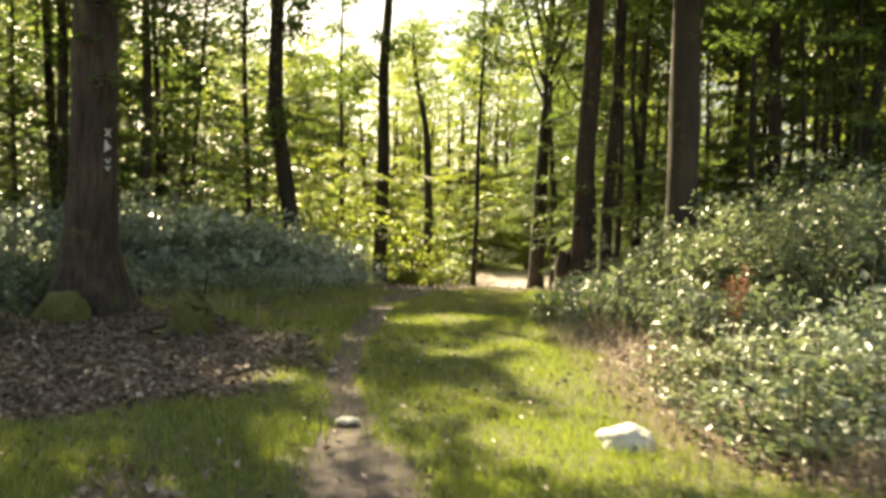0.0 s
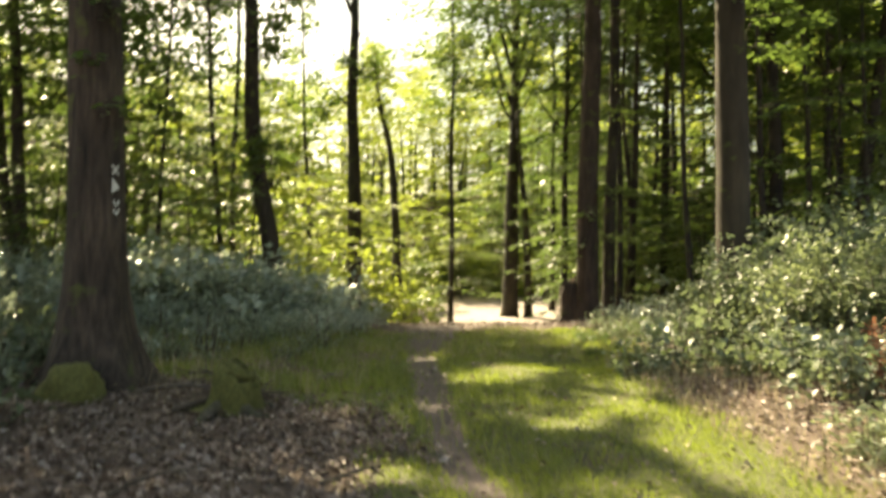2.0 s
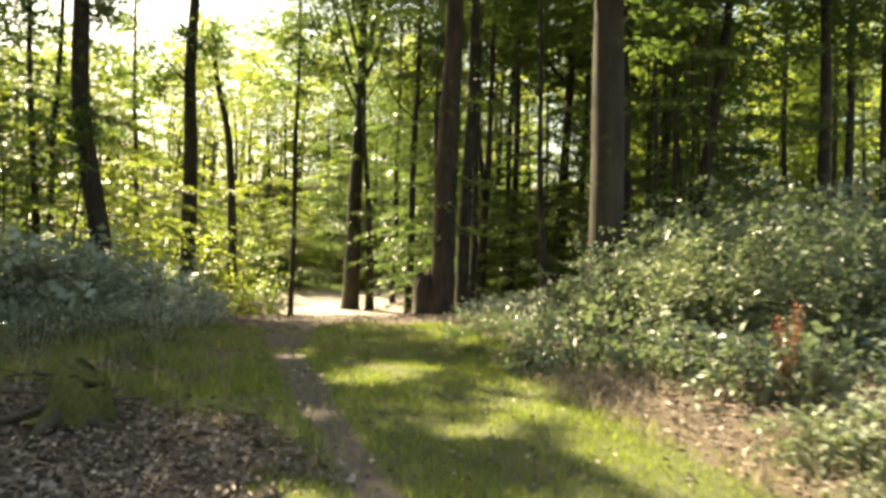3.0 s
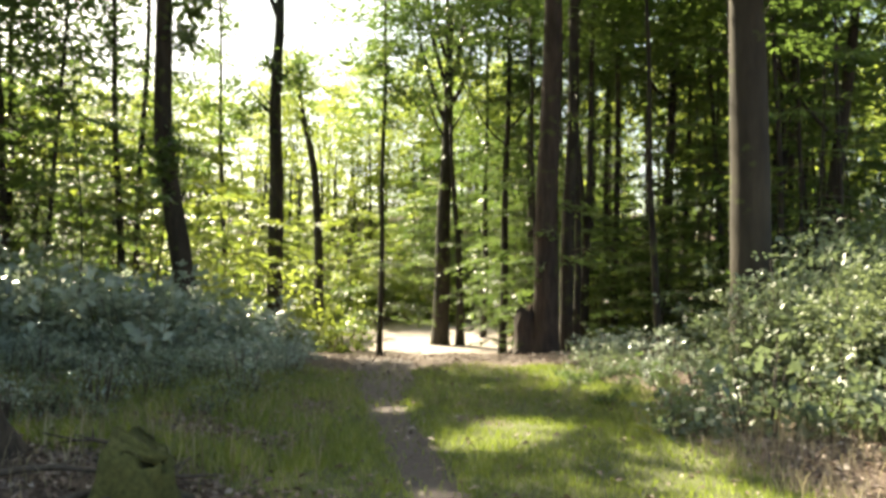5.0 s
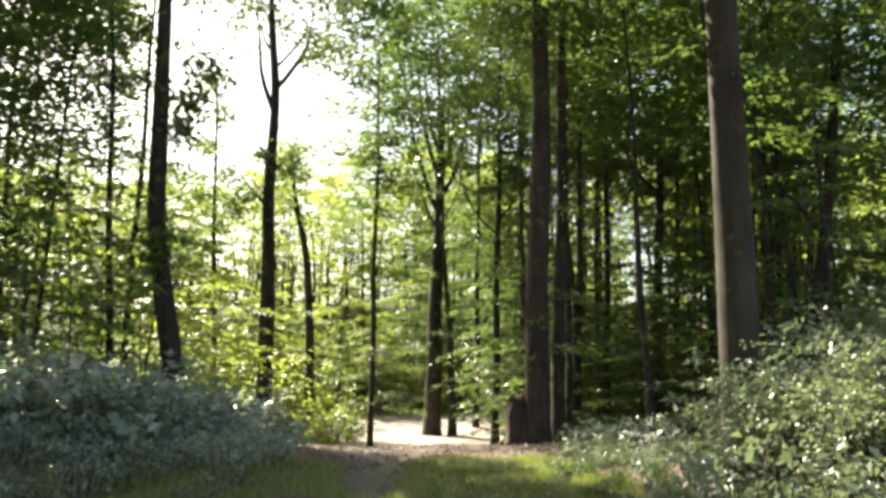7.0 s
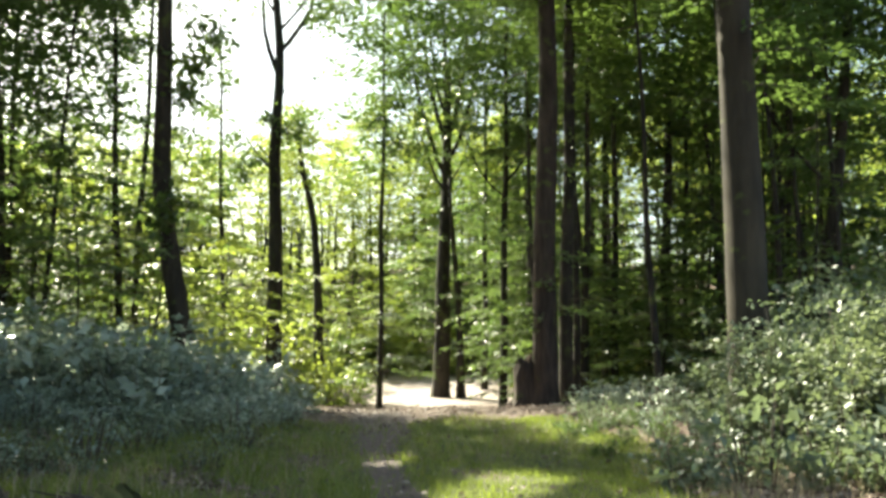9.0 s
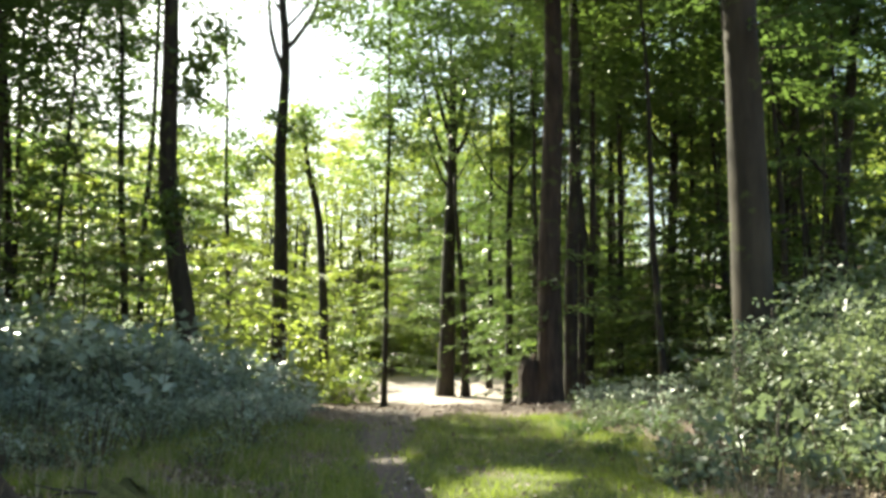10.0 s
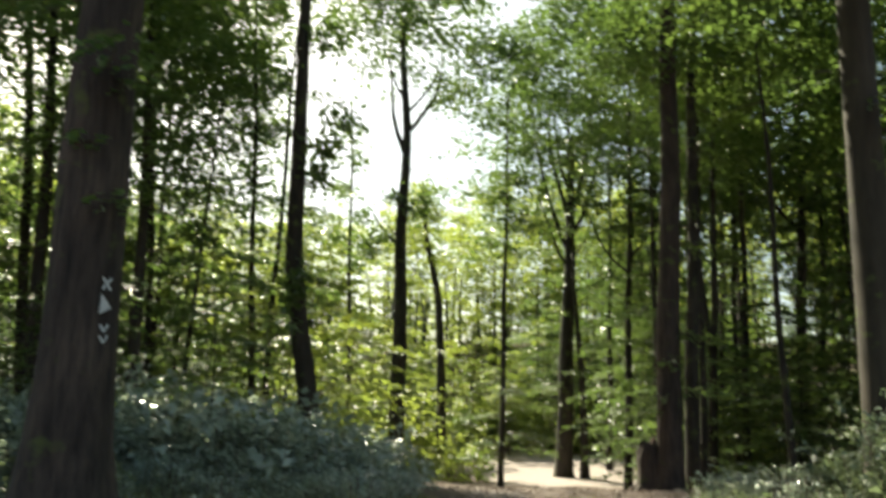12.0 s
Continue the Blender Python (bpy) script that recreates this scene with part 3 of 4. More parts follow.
# ---- painted waymarks on the oak ----
def waymark(shape, h, tilt=0.0):
    """Flat paint laid round the trunk: strokes or a triangle, given in metres across and up."""
    a0 = radians(-36)
    z = float(land(-2.88, 13.15)) - 0.05
    pieces = []
    for poly in shape:
        vs = []
        for u, w in poly:
            hh = h + w
            r = 0.34 * (1 - 0.68 * (hh / 17) ** 1.2 + 1.15 * math.exp(-hh * 1.7))
            a = a0 + 0.85 * u / r
            q = a - math.pi
            r *= 1 + 0.09 * noise.noise(Vector((math.cos(q) * 2.2, math.sin(q) * 2.2, hh * 0.9 + 7.3)))
            r += 0.014
            vs.append((0.012 * hh + 0.035 * math.sin(hh * 0.8 + 1) * min(1, hh * 0.3) + r * math.cos(a), r * math.sin(a), hh))
        pieces.append((vs, [tuple(range(len(vs)))]))
    v, f = joined(pieces)
    part("waymark", mesh_from("waymark", v, f, PAINT, False), waymarked, "white painted waymark")


def stroke(x0, y0, x1, y1, w=0.013):
    d = math.hypot(x1 - x0, y1 - y0)
    nx, ny = -(y1 - y0) / d * w, (x1 - x0) / d * w
    return [(x0 - nx, y0 - ny), (x1 - nx, y1 - ny), (x1 + nx, y1 + ny), (x0 + nx, y0 + ny)]


waymark([stroke(-0.05, -0.055, 0.05, 0.055), stroke(-0.05, 0.055, 0.05, -0.055)], 2.60)
waymark([[(-0.07, -0.09), (0.07, -0.02), (-0.055, 0.10)]], 2.41)
waymark([stroke(-0.05, 0.03, 0.0, -0.03), stroke(0.0, -0.03, 0.05, 0.04)], 2.20)
waymark([stroke(-0.05, 0.03, 0.0, -0.03), stroke(0.0, -0.03, 0.05, 0.04)], 2.10)


def fill(n, x0, x1, y0, y1, apart, ok=lambda x, y: True):
    got = []
    for _ in range(n * 60):
        if len(got) >= n:
            break
        px, py = float(rng.uniform(x0, x1)), float(rng.uniform(y0, y1))
        if ok(px, py) and all((px - a) ** 2 + (py - b) ** 2 > apart * apart for a, b in got):
            got.append((px, py))
    return got


# ---- understorey saplings ----
def sapling(seed, height, leafmat):
    root = thing("beech_sapling", 0, 0, 0, "young beech with flat layered sprays of green leaves", "sapling", "understorey saplings")
    r = np.random.default_rng(seed)
    pts = [(0.20 * math.sin(h * 0.6 + seed), 0.16 * math.cos(h * 0.5 + seed), h) for h in np.linspace(-0.05, height, 9)]
    v, f = tube(pts, np.linspace(0.032, 0.006, 9), 6)
    part("trunk", mesh_from("trunk", v, f, BARK_DARK), root)
    sets, wood = [], []
    for i in range(20):
        h = height * (0.10 + 0.9 * (i + r.uniform(0, 1)) / 20)
        ln = (0.5 + 1.5 * math.sin(math.pi * min(1, 0.25 + 0.75 * h / height))) * r.uniform(0.7, 1.2)
        head = i * 2.4 + r.uniform(-0.5, 0.5)
        j = min(8, int(h / height * 8))
        b = np.array((pts[j][0], pts[j][1], h))
        ln *= 1.2
        o, d, nn = spray(b, head, ln, 92, 0.16, 0.50, 0.022)
        sets.append((o, d, nn, 0.165 * rng.uniform(0.7, 1.3, 92)))
        tip = b + np.array((math.cos(head), math.sin(head), -0.06)) * ln * 0.8
        wood.append(tube([tuple(b), tuple((b + tip) / 2 + (0, 0, 0.05)), tuple(tip)], [0.012, 0.008, 0.003], 4))
    o, d, nn, ln = stack(sets)
    part("crown", leaves_mesh("crown", o, d, nn, ln, ln * 0.62, leafmat), root)
    v, f = joined(wood)
    tagged(part("twigwork", mesh_from("twigwork", v, f, TWIG), root), kind="stuff")
    return root


SAPLINGS = [sapling(s, h, m) for s, h, m in ((1, 5.0, LEAF_YOUNG), (2, 6.5, LEAF_YOUNG), (3, 6.0, LEAF), (4, 7.5, LEAF), (5, 4.0, LEAF_YOUNG))]
HEIGHTS = (5.0, 6.5, 6.0, 7.5, 4.0)
spots = []
tries = 0
while len(spots) < 155 and tries < 6000:
    tries += 1
    sy = rng.uniform(22, 60)
    sx = rng.uniform(-0.72, 0.74) * (sy - 3)
    d = sy - 5.6
    az = sx / d
    near = 29.5 if az < -0.06 else 41.5 if az < 0.03 else 55.0 if az < 0.285 else 29.0 if az < 0.33 else 33.0
    if az > -0.2 and sy < near and (az < 0.33 or rng.uniform() < 0.72):
        continue
    if any((sx - a) ** 2 + (sy - b) ** 2 < 1.6 for a, b in spots):
        continue
    spots.append((sx, sy))
for sx, sy in fill(11, 8.2, 15.5, 27.5, 36.0, 1.7, lambda x, y: 0.31 < x / (y - 5.6) < 0.56 and np.hypot(x - 14.0, y - 35) > 1):
    ob = copy_thing(SAPLINGS[2 + int(rng.integers(0, 2))], pose(sx, sy, float(land(sx, sy)) - 0.02, 0, 0, float(rng.uniform(0, 360))))
    s = float(rng.uniform(0.55, 0.85))
    ob.scale = (s * 1.7, s * 1.7, s)
young = fill(9, -3.0, 2.2, 50.5, 57.0, 1.5) + fill(10, -4, 10, 61, 65, 1.6)
for sx, sy in fill(18, 8.5, 18.0, 58.5, 67.0, 1.5) + fill(7, 11.6, 16.0, 45.0, 57.0, 1.5, lambda x, y: 0.262 < x / (y - 5.6) < 0.36):
    i = 2 + int(rng.integers(0, 2))
    ob = copy_thing(SAPLINGS[i], pose(sx, sy, float(land(sx, sy)) - 0.02, 0, 0, float(rng.uniform(0, 360))))
    s = float(rng.uniform(7.0, 11.5)) / HEIGHTS[i]
    ob.scale = (s, s, s)
for sx, sy in young:
    i = (0, 1, 4)[int(rng.integers(0, 3))]
    ob = copy_thing(SAPLINGS[i], pose(sx, sy, float(land(sx, sy)) - 0.02, 0, 0, float(rng.uniform(0, 360))))
    s = float(rng.uniform(5.5, 9.0)) / HEIGHTS[i]
    ob.scale = (s, s, s)
placed = 0
for k, (sx, sy) in enumerate(spots):
    d = sy - 5.6
    az = sx / d
    if -3 < sx < 9 and 40 < sy < 57 and k % 3 == 0:
        continue
    limit = 12.5 if az > 0.08 else (10.0 if az < -0.3 else 1.2 + (0.225 + 0.5 * max(0, abs(az + 0.115) - 0.09)) * d)
    want = min(limit, rng.uniform(4.0, 8.0) if az < 0.08 else rng.uniform(5.0, 12.0)) if k % 3 else min(limit, 12)
    if -4 < sx < 10 and sy > 38:
        want = min(want, 5.0)
    i = int(rng.integers(0, 5)) if -0.14 < az < 0.25 else int(rng.integers(2, 4))
    s = max(0.45, min(1.6, want / HEIGHTS[i]))
    m = pose(sx, sy, float(land(sx, sy)) - 0.02, 0, 0, float(rng.uniform(0, 360)))
    if placed < 5:
        ob = SAPLINGS[placed]
        s = max(0.45, min(1.6, want / HEIGHTS[placed]))
        ob.matrix_basis = m
        placed += 1
    else:
        ob = copy_thing(SAPLINGS[i], m)
    ob.scale = (s * 0.95, s * 0.95, s)


# ---- shrubs ----
def shrub(seed, width, height, leafmat, leafsize, count, label, name="shrub"):
    root = thing(name, 0, 0, 0, label, "shrub", "undergrowth shrubs")
    r = np.random.default_rng(seed)
    sets, wood = [], []
    stems = 16
    for i in range(stems):
        head = i * 2.4 + r.uniform(-0.4, 0.4)
        out = width * r.uniform(0.15, 0.55)
        top = height * r.uniform(0.55, 1.05) * (1 - 0.35 * (out / (0.55 * width)) ** 2)
        tip = np.array((math.cos(head) * out, math.sin(head) * out, top))
        foot = tip * np.array((0.55, 0.55, 0.0))
        mid = foot * 0.5 + tip * np.array((0.5, 0.5, 0.5))
        wood.append(tube([tuple(foot - (0, 0, 0.05)), tuple(mid), tuple(tip)], [0.013, 0.009, 0.003], 4))
        sprigs, each = count // stems // 8, 8
        n = sprigs * each
        q = r.uniform(0.05, 1.08, sprigs)[:, None]
        hub = foot + (mid - foot) * np.minimum(q * 2, 1) + (tip - mid) * np.maximum(0, q * 2 - 1) + r.normal(0, 1, (sprigs, 3)) * np.array((0.20, 0.20, 0.12)) * (0.55 + height * 0.35)
        lie = np.array((0, 0, 1.0)) + r.normal(0, 0.35, (sprigs, 3))
        hub, lie = np.repeat(hub, each, 0), np.repeat(lie, each, 0)
        o = hub + r.normal(0, 1, (n, 3)) * leafsize * np.array((0.5, 0.5, 0.25))
        o[:, 2] = np.maximum(o[:, 2], 0.03)
        d = (o - hub) + r.normal(0, 0.3, (n, 3)) * leafsize
        nn = lie + r.normal(0, 0.25, (n, 3))
        sets.append((o, d, nn, leafsize * r.uniform(0.6, 1.3, n)))
    o, d, nn, ln = stack(sets)
    part("foliage", leaves_mesh("foliage", o, d, nn, ln, ln * 0.66, leafmat, 0.18), root)
    v, f = joined(wood)
    tagged(part("stemwork", mesh_from("stemwork", v, f, TWIG), root), kind="stuff")
    return root


def scatter(masters, places, smin, smax):
    """Puts the masters and their copies at the places."""
    for k, (sx, sy) in enumerate(places):
        s = float(rng.uniform(smin, smax))
        m = pose(sx, sy, float(land(sx, sy)) - 0.02, 0, 0, float(rng.uniform(0, 360)))
        if k < len(masters):
            ob = masters[k]
            ob.matrix_basis = m
        else:
            ob = copy_thing(masters[int(rng.integers(0, len(masters)))], m)
        ob.scale = (s, s, s * float(rng.uniform(0.9, 1.1)))


# Shrubs on the left bank, their skylit paleness coloured into the leaves
skylit = [shrub(11, 2.0, 1.6, LEAF_SKYLIT, 0.19, 1000, "grey-green leafy shrub with sky light put into its pale colour"), shrub(12, 2.2, 1.2, LEAF_SKYLIT, 0.19, 1000, "grey-green leafy shrub with sky light put into its pale colour"),
          shrub(13, 1.9, 2.3, LEAF_SKYLIT, 0.20, 1000, "tall grey-green leafy shrub coloured pale as if skylit")]
scatter(skylit[:2], fill(30, -9.5, -0.6, 20.7, 26.5, 0.8, lambda x, y: x < -0.1 - 0.10 * (y - 20)) + fill(7, -9, -4.6, 13.6, 20.0, 1.0, lambda x, y: np.hypot(x + 5.6, y - 17.6) > 1.5), 0.75, 1.1)
scatter(skylit[2:], [(-4.5, 21.9), (-3.6, 23.0)] + fill(9, -9.5, -4.0, 21.0, 26.0, 1.2), 0.85, 1.05)
scatter([shrub(14, 1.5, 0.8, LEAF_SKYLIT, 0.09, 900, "low leafy shrub at the edge of the brow")], fill(14, -2.2, 0.6, 20.6, 25, 0.7) + fill(16, -4.4, 0.2, 19.4, 20.8, 0.5) + [(6.2, 21.5), (6.9, 21.9)], 0.55, 0.85)
thicket = [shrub(21, 2.3, 2.1, LEAF_SHRUB, 0.10, 3400, "dense bramble thicket with sunlit pale leaves", "bramble_bush"), shrub(22, 2.4, 1.8, LEAF_SHRUB, 0.105, 3200, "dense bramble thicket with sunlit pale leaves", "bramble_bush")]
scatter(thicket, [(6.3, 15.2), (6.6, 14.3), (6.4, 16.0), (7.2, 15.2)], 0.78, 0.9)
scatter([copy_thing(thicket[0], pose(7.8, 13.5, 0))], [(7.8, 13.5), (8.1, 14.9), (7.8, 16.3), (8.9, 13.6), (9.0, 16.6)], 0.95, 1.1)
scatter([copy_thing(thicket[1], pose(9.6, 15.4, 0))], [(9.3, 15.4), (10.4, 14.2), (11.3, 16), (10.2, 17.6), (12.5, 18.2), (9.4, 19.0), (12.6, 14.6), (14, 16.5), (11.8, 20.5)], 1.25, 1.5)
hollow = [shrub(41, 2.6, 2.4, LEAF_YOUNG, 0.16, 1300, "sunlit yellow-green leafy bush in the hollow"), shrub(42, 2.4, 1.7, LEAF_YOUNG, 0.15, 1200, "sunlit yellow-green leafy bush in the hollow")]
scatter(hollow, fill(58, -9, 17, 42, 66, 1.6, lambda x, y: not (0.055 < x / (y - 5.6) < 0.31 and y < 55) and not (-0.5 < x < 3 and y < 40)) + [(2.9, 43.5), (12.5, 46.5)] + fill(14, -6, 9, 61, 69, 1.8), 0.9, 1.7)
low = [shrub(31, 1.0, 0.55, LEAF_SHRUB, 0.105, 400, "low bramble plant with toothed green leaves", "bramble_plant"), shrub(32, 0.9, 0.75, LEAF_SHRUB, 0.11, 400, "low bramble plant with toothed green leaves", "bramble_plant"),
       shrub(33, 0.7, 0.3, LEAF, 0.055, 420, "low fresh green herb", "bramble_plant")]
scatter(low[:2], fill(44, 3.9, 9.5, 6.6, 13.6, 0.45, lambda x, y: x > 4.0 + 0.3 * math.sin(y * 1.7) + (0.9 if 9.3 < y < 12.6 else 0) and np.hypot(x - 5.3, y - 10.2) > 0.8 and np.hypot(x - 3.5, y - 6.9) > 1.1)
        + fill(24, -6.5, -0.6, 11.3, 19.0, 0.5, lambda x, y: np.hypot(x + 2.66, y - 13.15) > 0.95 and np.hypot(x + 2.9, y - 11.9) > 0.8 and np.hypot(x + 5.6, y - 17.0) > 1.4 and x < (-2.1 if y < 13.4 else -3.9))
        + fill(8, -6, -3, 8, 11, 0.6) + fill(7, 6.2, 9.5, 16.8, 19.0, 0.6), 0.7, 1.2)
scatter(low[2:], fill(14, 3.9, 5.7, 13.4, 18.6, 0.4, lambda x, y: x < 4.2 + 0.33 * (y - 13.4)) + fill(8, 5.0, 6.2, 12.6, 14.2, 0.4), 0.5, 0.95)

herb = [shrub(51, 0.8, 0.42, LEAF_SHRUB, 0.06, 480, "leafy grey-green herb in the sunlit border", "herb_plant"), shrub(52, 0.6, 0.55, LEAF_SKYLIT, 0.06, 420, "leafy green herb in the sunlit border", "herb_plant")]
scatter(herb, fill(24, 4.2, 8.2, 6.4, 9.6, 0.42, lambda x, y: x > 4.2 + 0.3 * math.sin(2 * y)) + fill(14, -4.4, -0.1, 15.0, 20.0, 0.6) + fill(6, -3.9, -2.5, 14.6, 17.0, 0.45) + fill(13, 4.7, 6.9, 16.0, 20.4, 0.5), 0.6, 1.15)


# ---- single things on the floor ----
def lump(name, x, y, rx, ry, rz, mat, label, category, seed):
    bm = bmesh.new()
    bmesh.ops.create_icosphere(bm, subdivisions=4, radius=1)
    for v in bm.verts:
        k = 1 + 0.22 * noise.noise(v.co * 1.4 + Vector((seed, 0, 0))) + 0.08 * noise.noise(v.co * 4 + Vector((0, seed, 0)))
        v.co = Vector((v.co.x * rx * k, v.co.y * ry * k, max(v.co.z, -0.4) * rz * k))
    for f in bm.faces:
        f.smooth = True
    me = bpy.data.meshes.new(name)
    bm.to_mesh(me)
    bm.free()
    me.materials.append(mat)
    ob = new(name, me)
    ob.location = (x, y, float(land(x, y)) + rz * 0.25)
    return tagged(ob, label, category)


lump("boulder", 3.46, 7.08, 0.22, 0.18, 0.14, STONE, "pale rounded boulder lying in sunlit grass", "stone", 3)
lump("stone", 1.36, 7.66, 0.095, 0.075, 0.026, STONE, "small pale stone half sunk in the dirt path", "stone", 8)
lump("mossy_mound", -2.84, 12.2, 0.33, 0.28, 0.34, MOSS, "moss-covered mound at the foot of the oak", "mound", 5)
stump = thing("tree_stump", -1.06, 11.75, float(land(-1.06, 11.75)) - 0.04, "low mossy tree stump among dead twigs", "stump")
v, f = tube([(0.010 * k, 0.012 * math.sin(k), 0.055 * k) for k in range(10)] + [(0.09, 0, 0.47), (0.09, 0, 0.40)], [0.36, 0.29, 0.255, 0.24, 0.232, 0.228, 0.225, 0.22, 0.215, 0.205, 0.17, 0.05], 30, 0.45, 5, 0.22, 2.0)
for q in v:
    if q[2] > 0.36:
        q[2] += 0.16 * noise.noise(Vector((q[0] * 8, q[1] * 8, 5.0))) - 0.25 * q[0]
part("stub", mesh_from("stub", v, f, MOSS), stump)
for k in range(5):
    a = k * 1.26 + 0.4
    v, f = tube([(0.15 * math.cos(a), 0.15 * math.sin(a), 0.14), (0.42 * math.cos(a), 0.42 * math.sin(a), 0.06), (0.75 * math.cos(a + 0.2), 0.75 * math.sin(a + 0.2), 0.0)], [0.09, 0.06, 0.02], 7, 0.2, seed=k)
    part("root", mesh_from("root", v, f, BARK_MOSS), stump)
snag = thing("tree_stump", 6.02, 26.0, float(land(6.02, 26.0)) - 0.05, "reddish-brown broken stump beside the tall oak", "stump")
v, f = tube([(0, 0, 0), (0, 0, 0.15), (0, 0, 0.35), (-0.01, 0, 0.6), (-0.02, 0, 0.85), (-0.02, 0, 1.02), (-0.02, 0, 1.1), (-0.02, 0, 0.98), (-0.02, 0, 0.9)], [0.42, 0.36, 0.31, 0.28, 0.27, 0.26, 0.23, 0.17, 0.05], 22, 0.3, 4, 0.15, 4)
for q in v:
    if q[2] > 0.8:
        q[2] += 0.30 * noise.noise(Vector((q[0] * 7, q[1] * 7, 2.0))) + 0.35 * (q[0] + 0.02)
part("stub", mesh_from("stub", v, f, BARK_RED), snag)
for k in range(4):
    a = k * 1.5 + 0.8
    v, f = tube([(0.24 * math.cos(a), 0.24 * math.sin(a), 0.2), (0.45 * math.cos(a), 0.45 * math.sin(a), 0.07), (0.62 * math.cos(a + 0.2), 0.62 * math.sin(a + 0.2), 0.0)], [0.09, 0.06, 0.02], 7, 0.2, seed=k)
    part("root", mesh_from("root", v, f, BARK_RED), snag)


def fallen_branch(x, y, head, ln, r, seed):
    root = thing("fallen_branch", x, y, float(land(x, y)), "dead fallen branch lying on leaf litter", "branch", "fallen branches")
    pts = []
    for t in np.linspace(0, 1, 6):
        px, py = math.cos(head) * ln * t + 0.08 * math.sin(5 * t + seed), math.sin(head) * ln * t
        pts.append((px, py, float(land(x + px, y + py)) - root.location.z + r + 0.03 + 0.10 * math.sin(3 * t)))
    v, f = tube(pts, np.linspace(r, r * 0.3, 6), 7, 0.15, seed=seed)
    part("limb", mesh_from("limb", v, f, TWIG), root)
    for t, s in ((2, 1), (3, -1), (4, 1)):
        b = Vector(pts[t])
        a = head + s * 0.8
        v, f = tube([b, b + Vector((math.cos(a), math.sin(a), 0.3)) * ln * 0.22], [r * 0.5, r * 0.15], 5)
        part("twig", mesh_from("twig", v, f, TWIG), root)


fallen_branch(-1.7, 11.6, 0.5, 1.4, 0.035, 1)
fallen_branch(-2.2, 12.4, -0.2, 1.6, 0.03, 2)
fallen_branch(-0.9, 12.9, 2.6, 1.3, 0.03, 3)
fallen_branch(-1.4, 8.8, 0.3, 0.9, 0.015, 4)
fallen_branch(0.05, 8.85, 0.25, 0.55, 0.018, 6)
fallen_branch(4.6, 9.9, 0.7, 0.9, 0.014, 5)


# A withered russet dock plant
dock = thing("dock_plant", 5.62, 10.85, float(land(5.62, 10.85)), "withered russet-red dock plant among brambles", "plant")
r2 = np.random.default_rng(5)
wood, sets = [], []
for k in range(4):
    a = k * 1.6
    tip = np.array((0.12 * math.cos(a), 0.12 * math.sin(a), r2.uniform(0.75, 1.0)))
    wood.append(tube([(0, 0, -0.03), tuple(tip * 0.55), tuple(tip)], [0.009, 0.007, 0.003], 5))
    n = 90
    t = r2.uniform(0.35, 1.05, n)[:, None]
    sets.append((tip * t + r2.normal(0, 0.035, (n, 3)), r2.normal(0, 1, (n, 3)), r2.normal(0, 1, (n, 3)), 0.04 * r2.uniform(0.6, 1.3, n)))
for (v, f), (o, d, nn, ln) in zip(wood, sets):
    part("stem", mesh_from("stem", v, f, RUSSET), dock)
    tagged(part("seed_head", leaves_mesh("seed_head", o, d, nn, ln, ln * 0.7, RUSSET), dock), kind="stuff")


# ---- far woods beyond the hollow ----
def far_woods():
    sets, trunks = [], []
    for k in range(312):
        a = rng.uniform(-0.85, 0.85) if k < 230 else rng.uniform(-0.24, 0.28)
        dist = 52 + 52 * rng.uniform(0, 1) if k < 230 else rng.uniform(71, 104)
        x, y = math.sin(a) * dist, 5.6 + math.cos(a) * dist
        az = x / (y - 5.6)
        if (-0.15 < az < 0.2 and dist < 70) or (0.04 < az < 0.31 and dist < 75):
            continue
        top = rng.uniform(13, 22)
        if -0.31 < az < 0.09:
            top = max(3.0, 1.0 + (0.228 + rng.uniform(-0.03, 0.06) * (rng.uniform() < 0.6)) * (y - 5.6) - float(land(x, y)))
        z = float(land(x, y))
        trunks.append(tube([(x, y, z - 0.2), (x + rng.uniform(-0.4, 0.4), y, z + top * 0.35), (x + rng.uniform(-0.7, 0.7), y, z + top * 0.62)], [0.2, 0.12, 0.04], 6))
        shady = az > 0.29
        sets.append(crown_leaves(x, y, z + (3.5 if shady else 0.3), z + top, 3.8, ((46 if az < 0.45 else 84) if shady else 52 if -0.28 < az < 0.11 else 84) if k < 230 else 40, 14, 0.45))
    o, d, nn, ln = stack(sets)
    wood = thing("far_woods", 0, 70, -1, "distant leafy woodland closing the view beyond the hollow", "woodland", kind="stuff")
    off = np.array((0, 70, -1.0))
    tagged(part("foliage", leaves_mesh("foliage", o - off, d, nn, ln, ln * 0.65, LEAF_FAR), wood), kind="stuff")
    v, f = joined(trunks)
    tagged(part("trunks", mesh_from("trunks", [Vector(p) - Vector(off) for p in v], f, BARK_DARK), wood), kind="stuff")


far_woods()


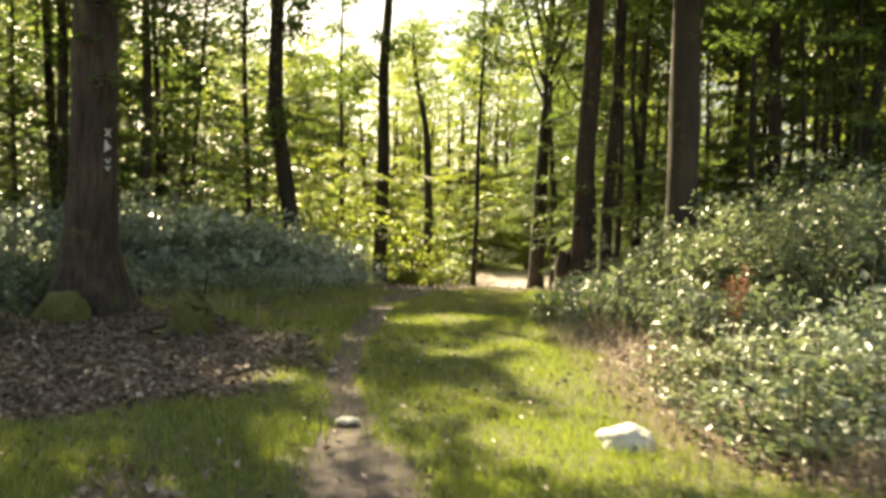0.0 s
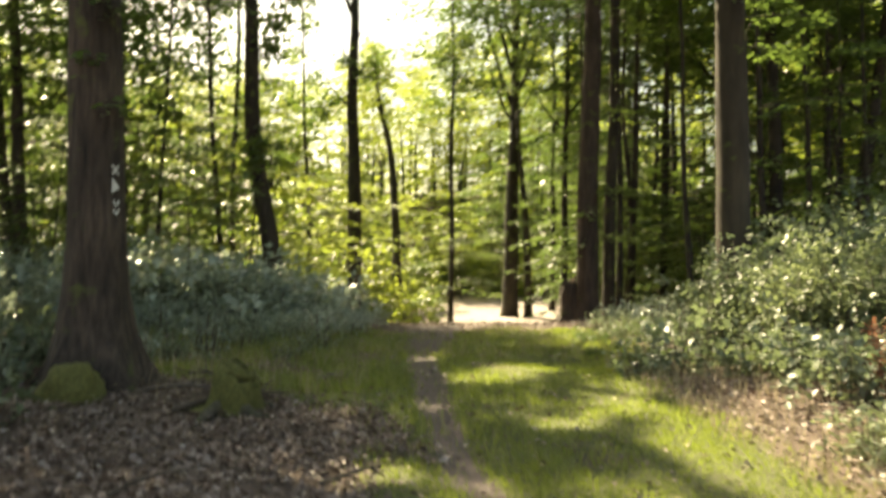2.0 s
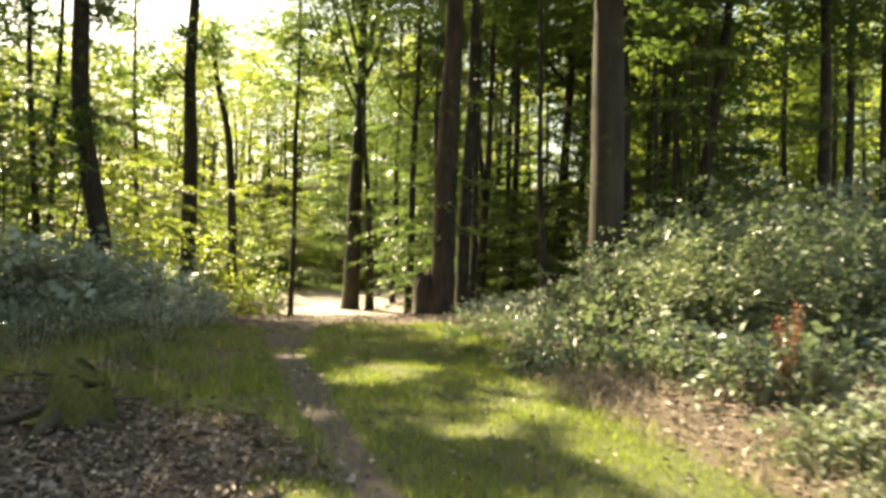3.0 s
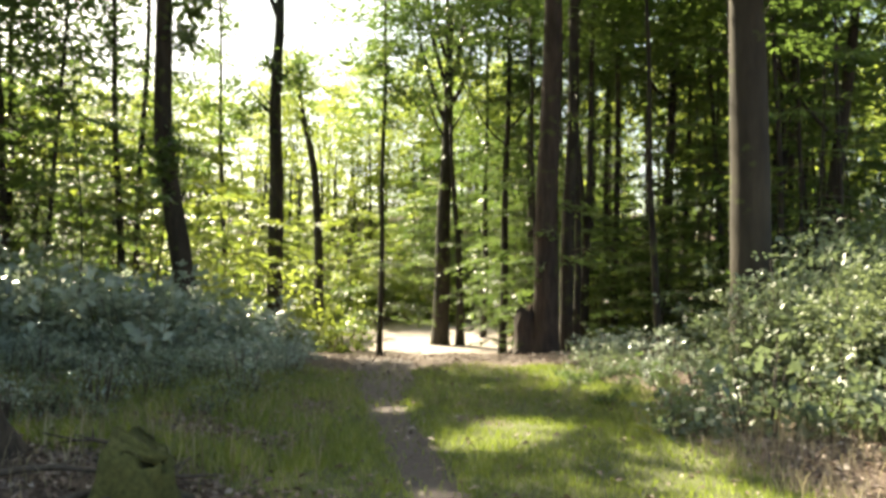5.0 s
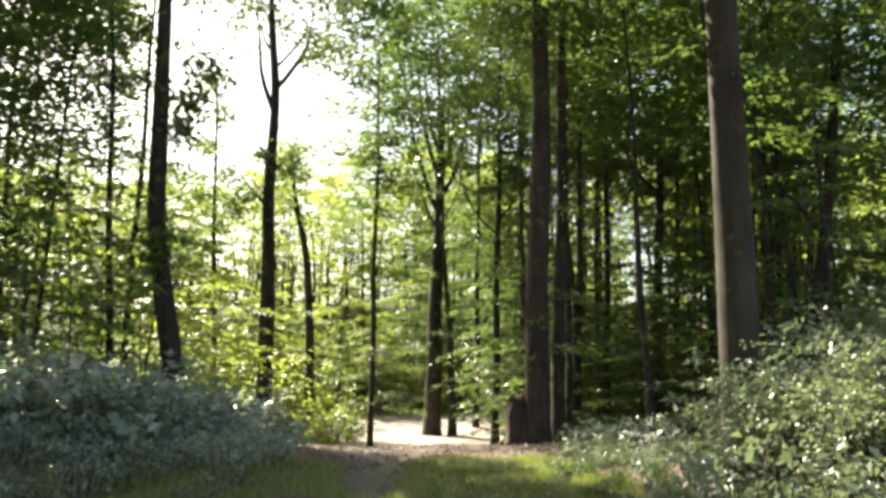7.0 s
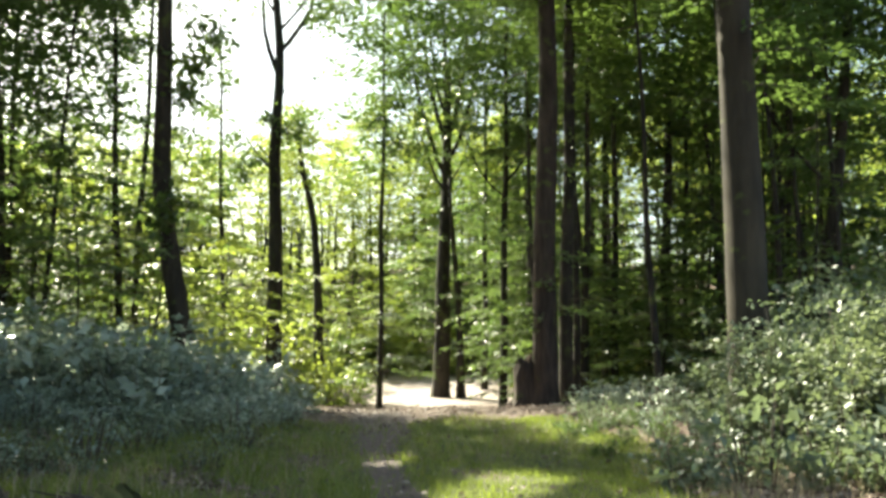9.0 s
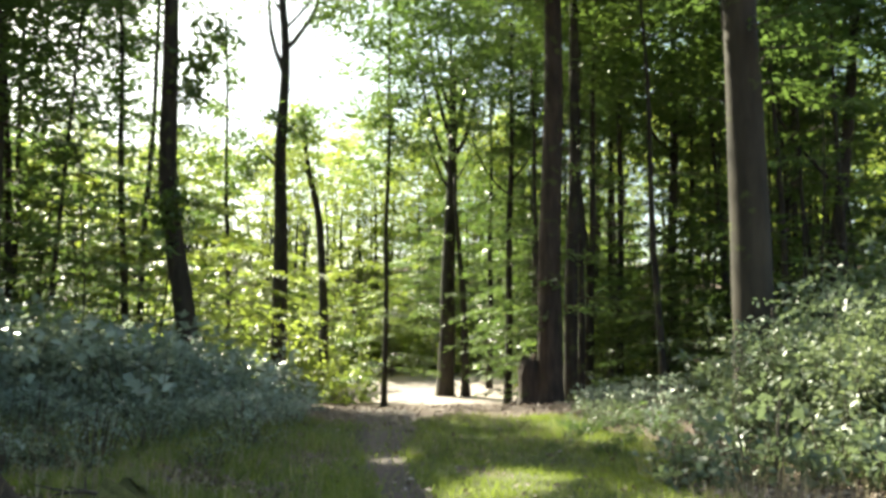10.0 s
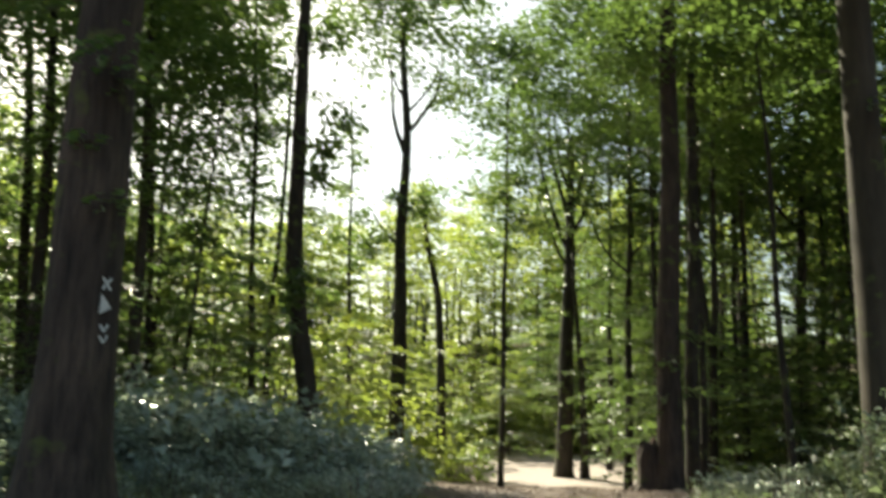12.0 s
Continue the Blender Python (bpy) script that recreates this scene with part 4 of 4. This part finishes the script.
# ---- grass, straw and leaf litter ----
def blades(name, n, x0, x1, y0, y1, cover, height, width, mat, label, clump=0.0):
    x, y = rng.uniform(x0, x1, n), y0 + (y1 - y0) * rng.uniform(0, 1, n) ** 1.25
    tuft = 0.55 + 0.45 * np.sin(2.3 * x + 1.1 * np.sin(1.7 * y)) * np.sin(1.9 * y + 0.8 * np.sin(2.6 * x))
    keep = rng.uniform(0, 1, n) < cover(x, y) * (1 - clump + clump * tuft)
    x, y, tuft = x[keep], y[keep], tuft[keep]
    n = len(x)
    h = height * rng.uniform(0.4, 1.2, n) * (0.55 + 0.6 * tuft)
    a = rng.uniform(0, 2 * math.pi, n)
    side = np.stack((np.cos(a), np.sin(a), np.zeros(n)), 1) * (width * rng.uniform(0.7, 1.4, n))[:, None]
    b = rng.uniform(0, 2 * math.pi, n)
    bend = np.stack((np.cos(b), np.sin(b), np.zeros(n)), 1) * (h * rng.uniform(0.1, 0.7, n))[:, None]
    foot = np.stack((x, y, land(x, y) - 0.01), 1)
    up = np.array((0, 0, 1.0))
    v = np.empty((n, 5, 3))
    v[:, 0], v[:, 1] = foot - side, foot + side
    mid = foot + bend * 0.3 + up * (h * 0.6)[:, None]
    v[:, 2], v[:, 3] = mid + side * 0.7, mid - side * 0.7
    v[:, 4] = foot + bend + up * h[:, None]
    me = bpy.data.meshes.new(name)
    me.vertices.add(n * 5)
    me.vertices.foreach_set("co", v.ravel())
    me.loops.add(n * 7)
    me.loops.foreach_set("vertex_index", (np.arange(n)[:, None] * 5 + np.array((0, 1, 2, 3, 3, 2, 4))[None]).ravel())
    me.polygons.add(n * 2)
    me.polygons.foreach_set("loop_start", (np.arange(n)[:, None] * 7 + np.array((0, 4))[None]).ravel())
    me.materials.append(mat)
    me.update(calc_edges=True)
    tagged(new(name, me), label, "grass", kind="stuff")


blades("grass", 170000, -2.5, 5.4, 5.2, 20.5, lambda x, y: grass_cover(x, y) * (1 - 0.93 * dirt_cover(x, y)), 0.09, 0.0048, GRASS, "short fresh green grass beside the trodden path", 0.45)
blades("grass", 24000, -2.0, 5.4, -4.0, 5.3, lambda x, y: grass_cover(x, y) * (1 - 0.93 * dirt_cover(x, y)), 0.10, 0.006, GRASS, "short fresh green grass beside the trodden path", 0.45)
blades("dry_grass", 15000, 3.3, 7.8, 6.0, 14.0, lambda x, y: 0.5 * (x > 3.5), 0.28, 0.004, STRAW, "pale dry grass stalks among the brambles", 0.7)
blades("dry_grass", 9000, -4.5, 4.0, 15.5, 20.5, lambda x, y: 0.4 * (1 - dirt_cover(x, y)), 0.2, 0.004, STRAW, "pale dry grass stalks on the brow", 0.8)

blades("grass", 17000, -4.6, 0.7, 12.4, 20.8, lambda x, y: grass_cover(x, y) * (np.hypot(x + 1.06, y - 11.6) > 0.8), 0.20, 0.006, GRASS, "longer soft green grass on the low bank", 0.7)
blades("dry_grass", 1500, -2.6, 0.4, 11.9, 15.5, lambda x, y: 0.45 * (np.hypot(x + 1.06, y - 11.5) > 0.8), 0.36, 0.005, STRAW, "long pale dry grass stalks round the stump", 0.9)


def litter(n, x0, x1, y0, y1, cover, label):
    x, y = rng.uniform(x0, x1, n), rng.uniform(y0, y1, n)
    keep = rng.uniform(0, 1, n) < cover(x, y)
    x, y = x[keep], y[keep]
    n = len(x)
    o = np.stack((x, y, land(x, y) + rng.uniform(0.004, 0.05, n)), 1)
    d = rng.normal(0, 1, (n, 3)) * np.array((1, 1, 0.25))
    nn = np.array((0, 0, 1.0)) + rng.normal(0, 0.4, (n, 3))
    ln = 0.075 * rng.uniform(0.5, 1.3, n)
    tagged(new("leaf_litter", leaves_mesh("leaf_litter", o, d, nn, ln, ln * 0.6, LITTER, 0.3)), label, "leaf litter", kind="stuff")


litter(32000, -7, 1.4, 5.0, 15, lambda x, y: 1 - 0.97 * grass_cover(x, y), "brown fallen leaves covering the forest floor")
litter(16000, 3.4, 10, 5.5, 15, lambda x, y: 0.75 * (1 - grass_cover(x, y)), "pale brown fallen leaves between the brambles")
litter(9000, -8, 9, 15, 27, lambda x, y: 0.7 * (1 - 0.9 * grass_cover(x, y)), "brown fallen leaves on the brow")
litter(3200, -4.6, 0.6, 13.0, 20.8, lambda x, y: 0.35 + 0.6 * (np.sin(1.3 * x + 0.7) * np.sin(1.1 * y) > 0.1), "brown fallen leaves lying in the bank grass")
litter(700, 0.2, 4, 5.5, 20, lambda x, y: 0 * x + 1, "single fallen leaves on grass and path")
litter(9000, -7, 1.0, -4, 5.1, lambda x, y: 1 - 0.97 * grass_cover(x, y), "brown fallen leaves covering the forest floor")
litter(6000, 3.6, 10, -4, 5.6, lambda x, y: 0.9 * (1 - grass_cover(x, y)), "pale brown fallen leaves on bare soil")
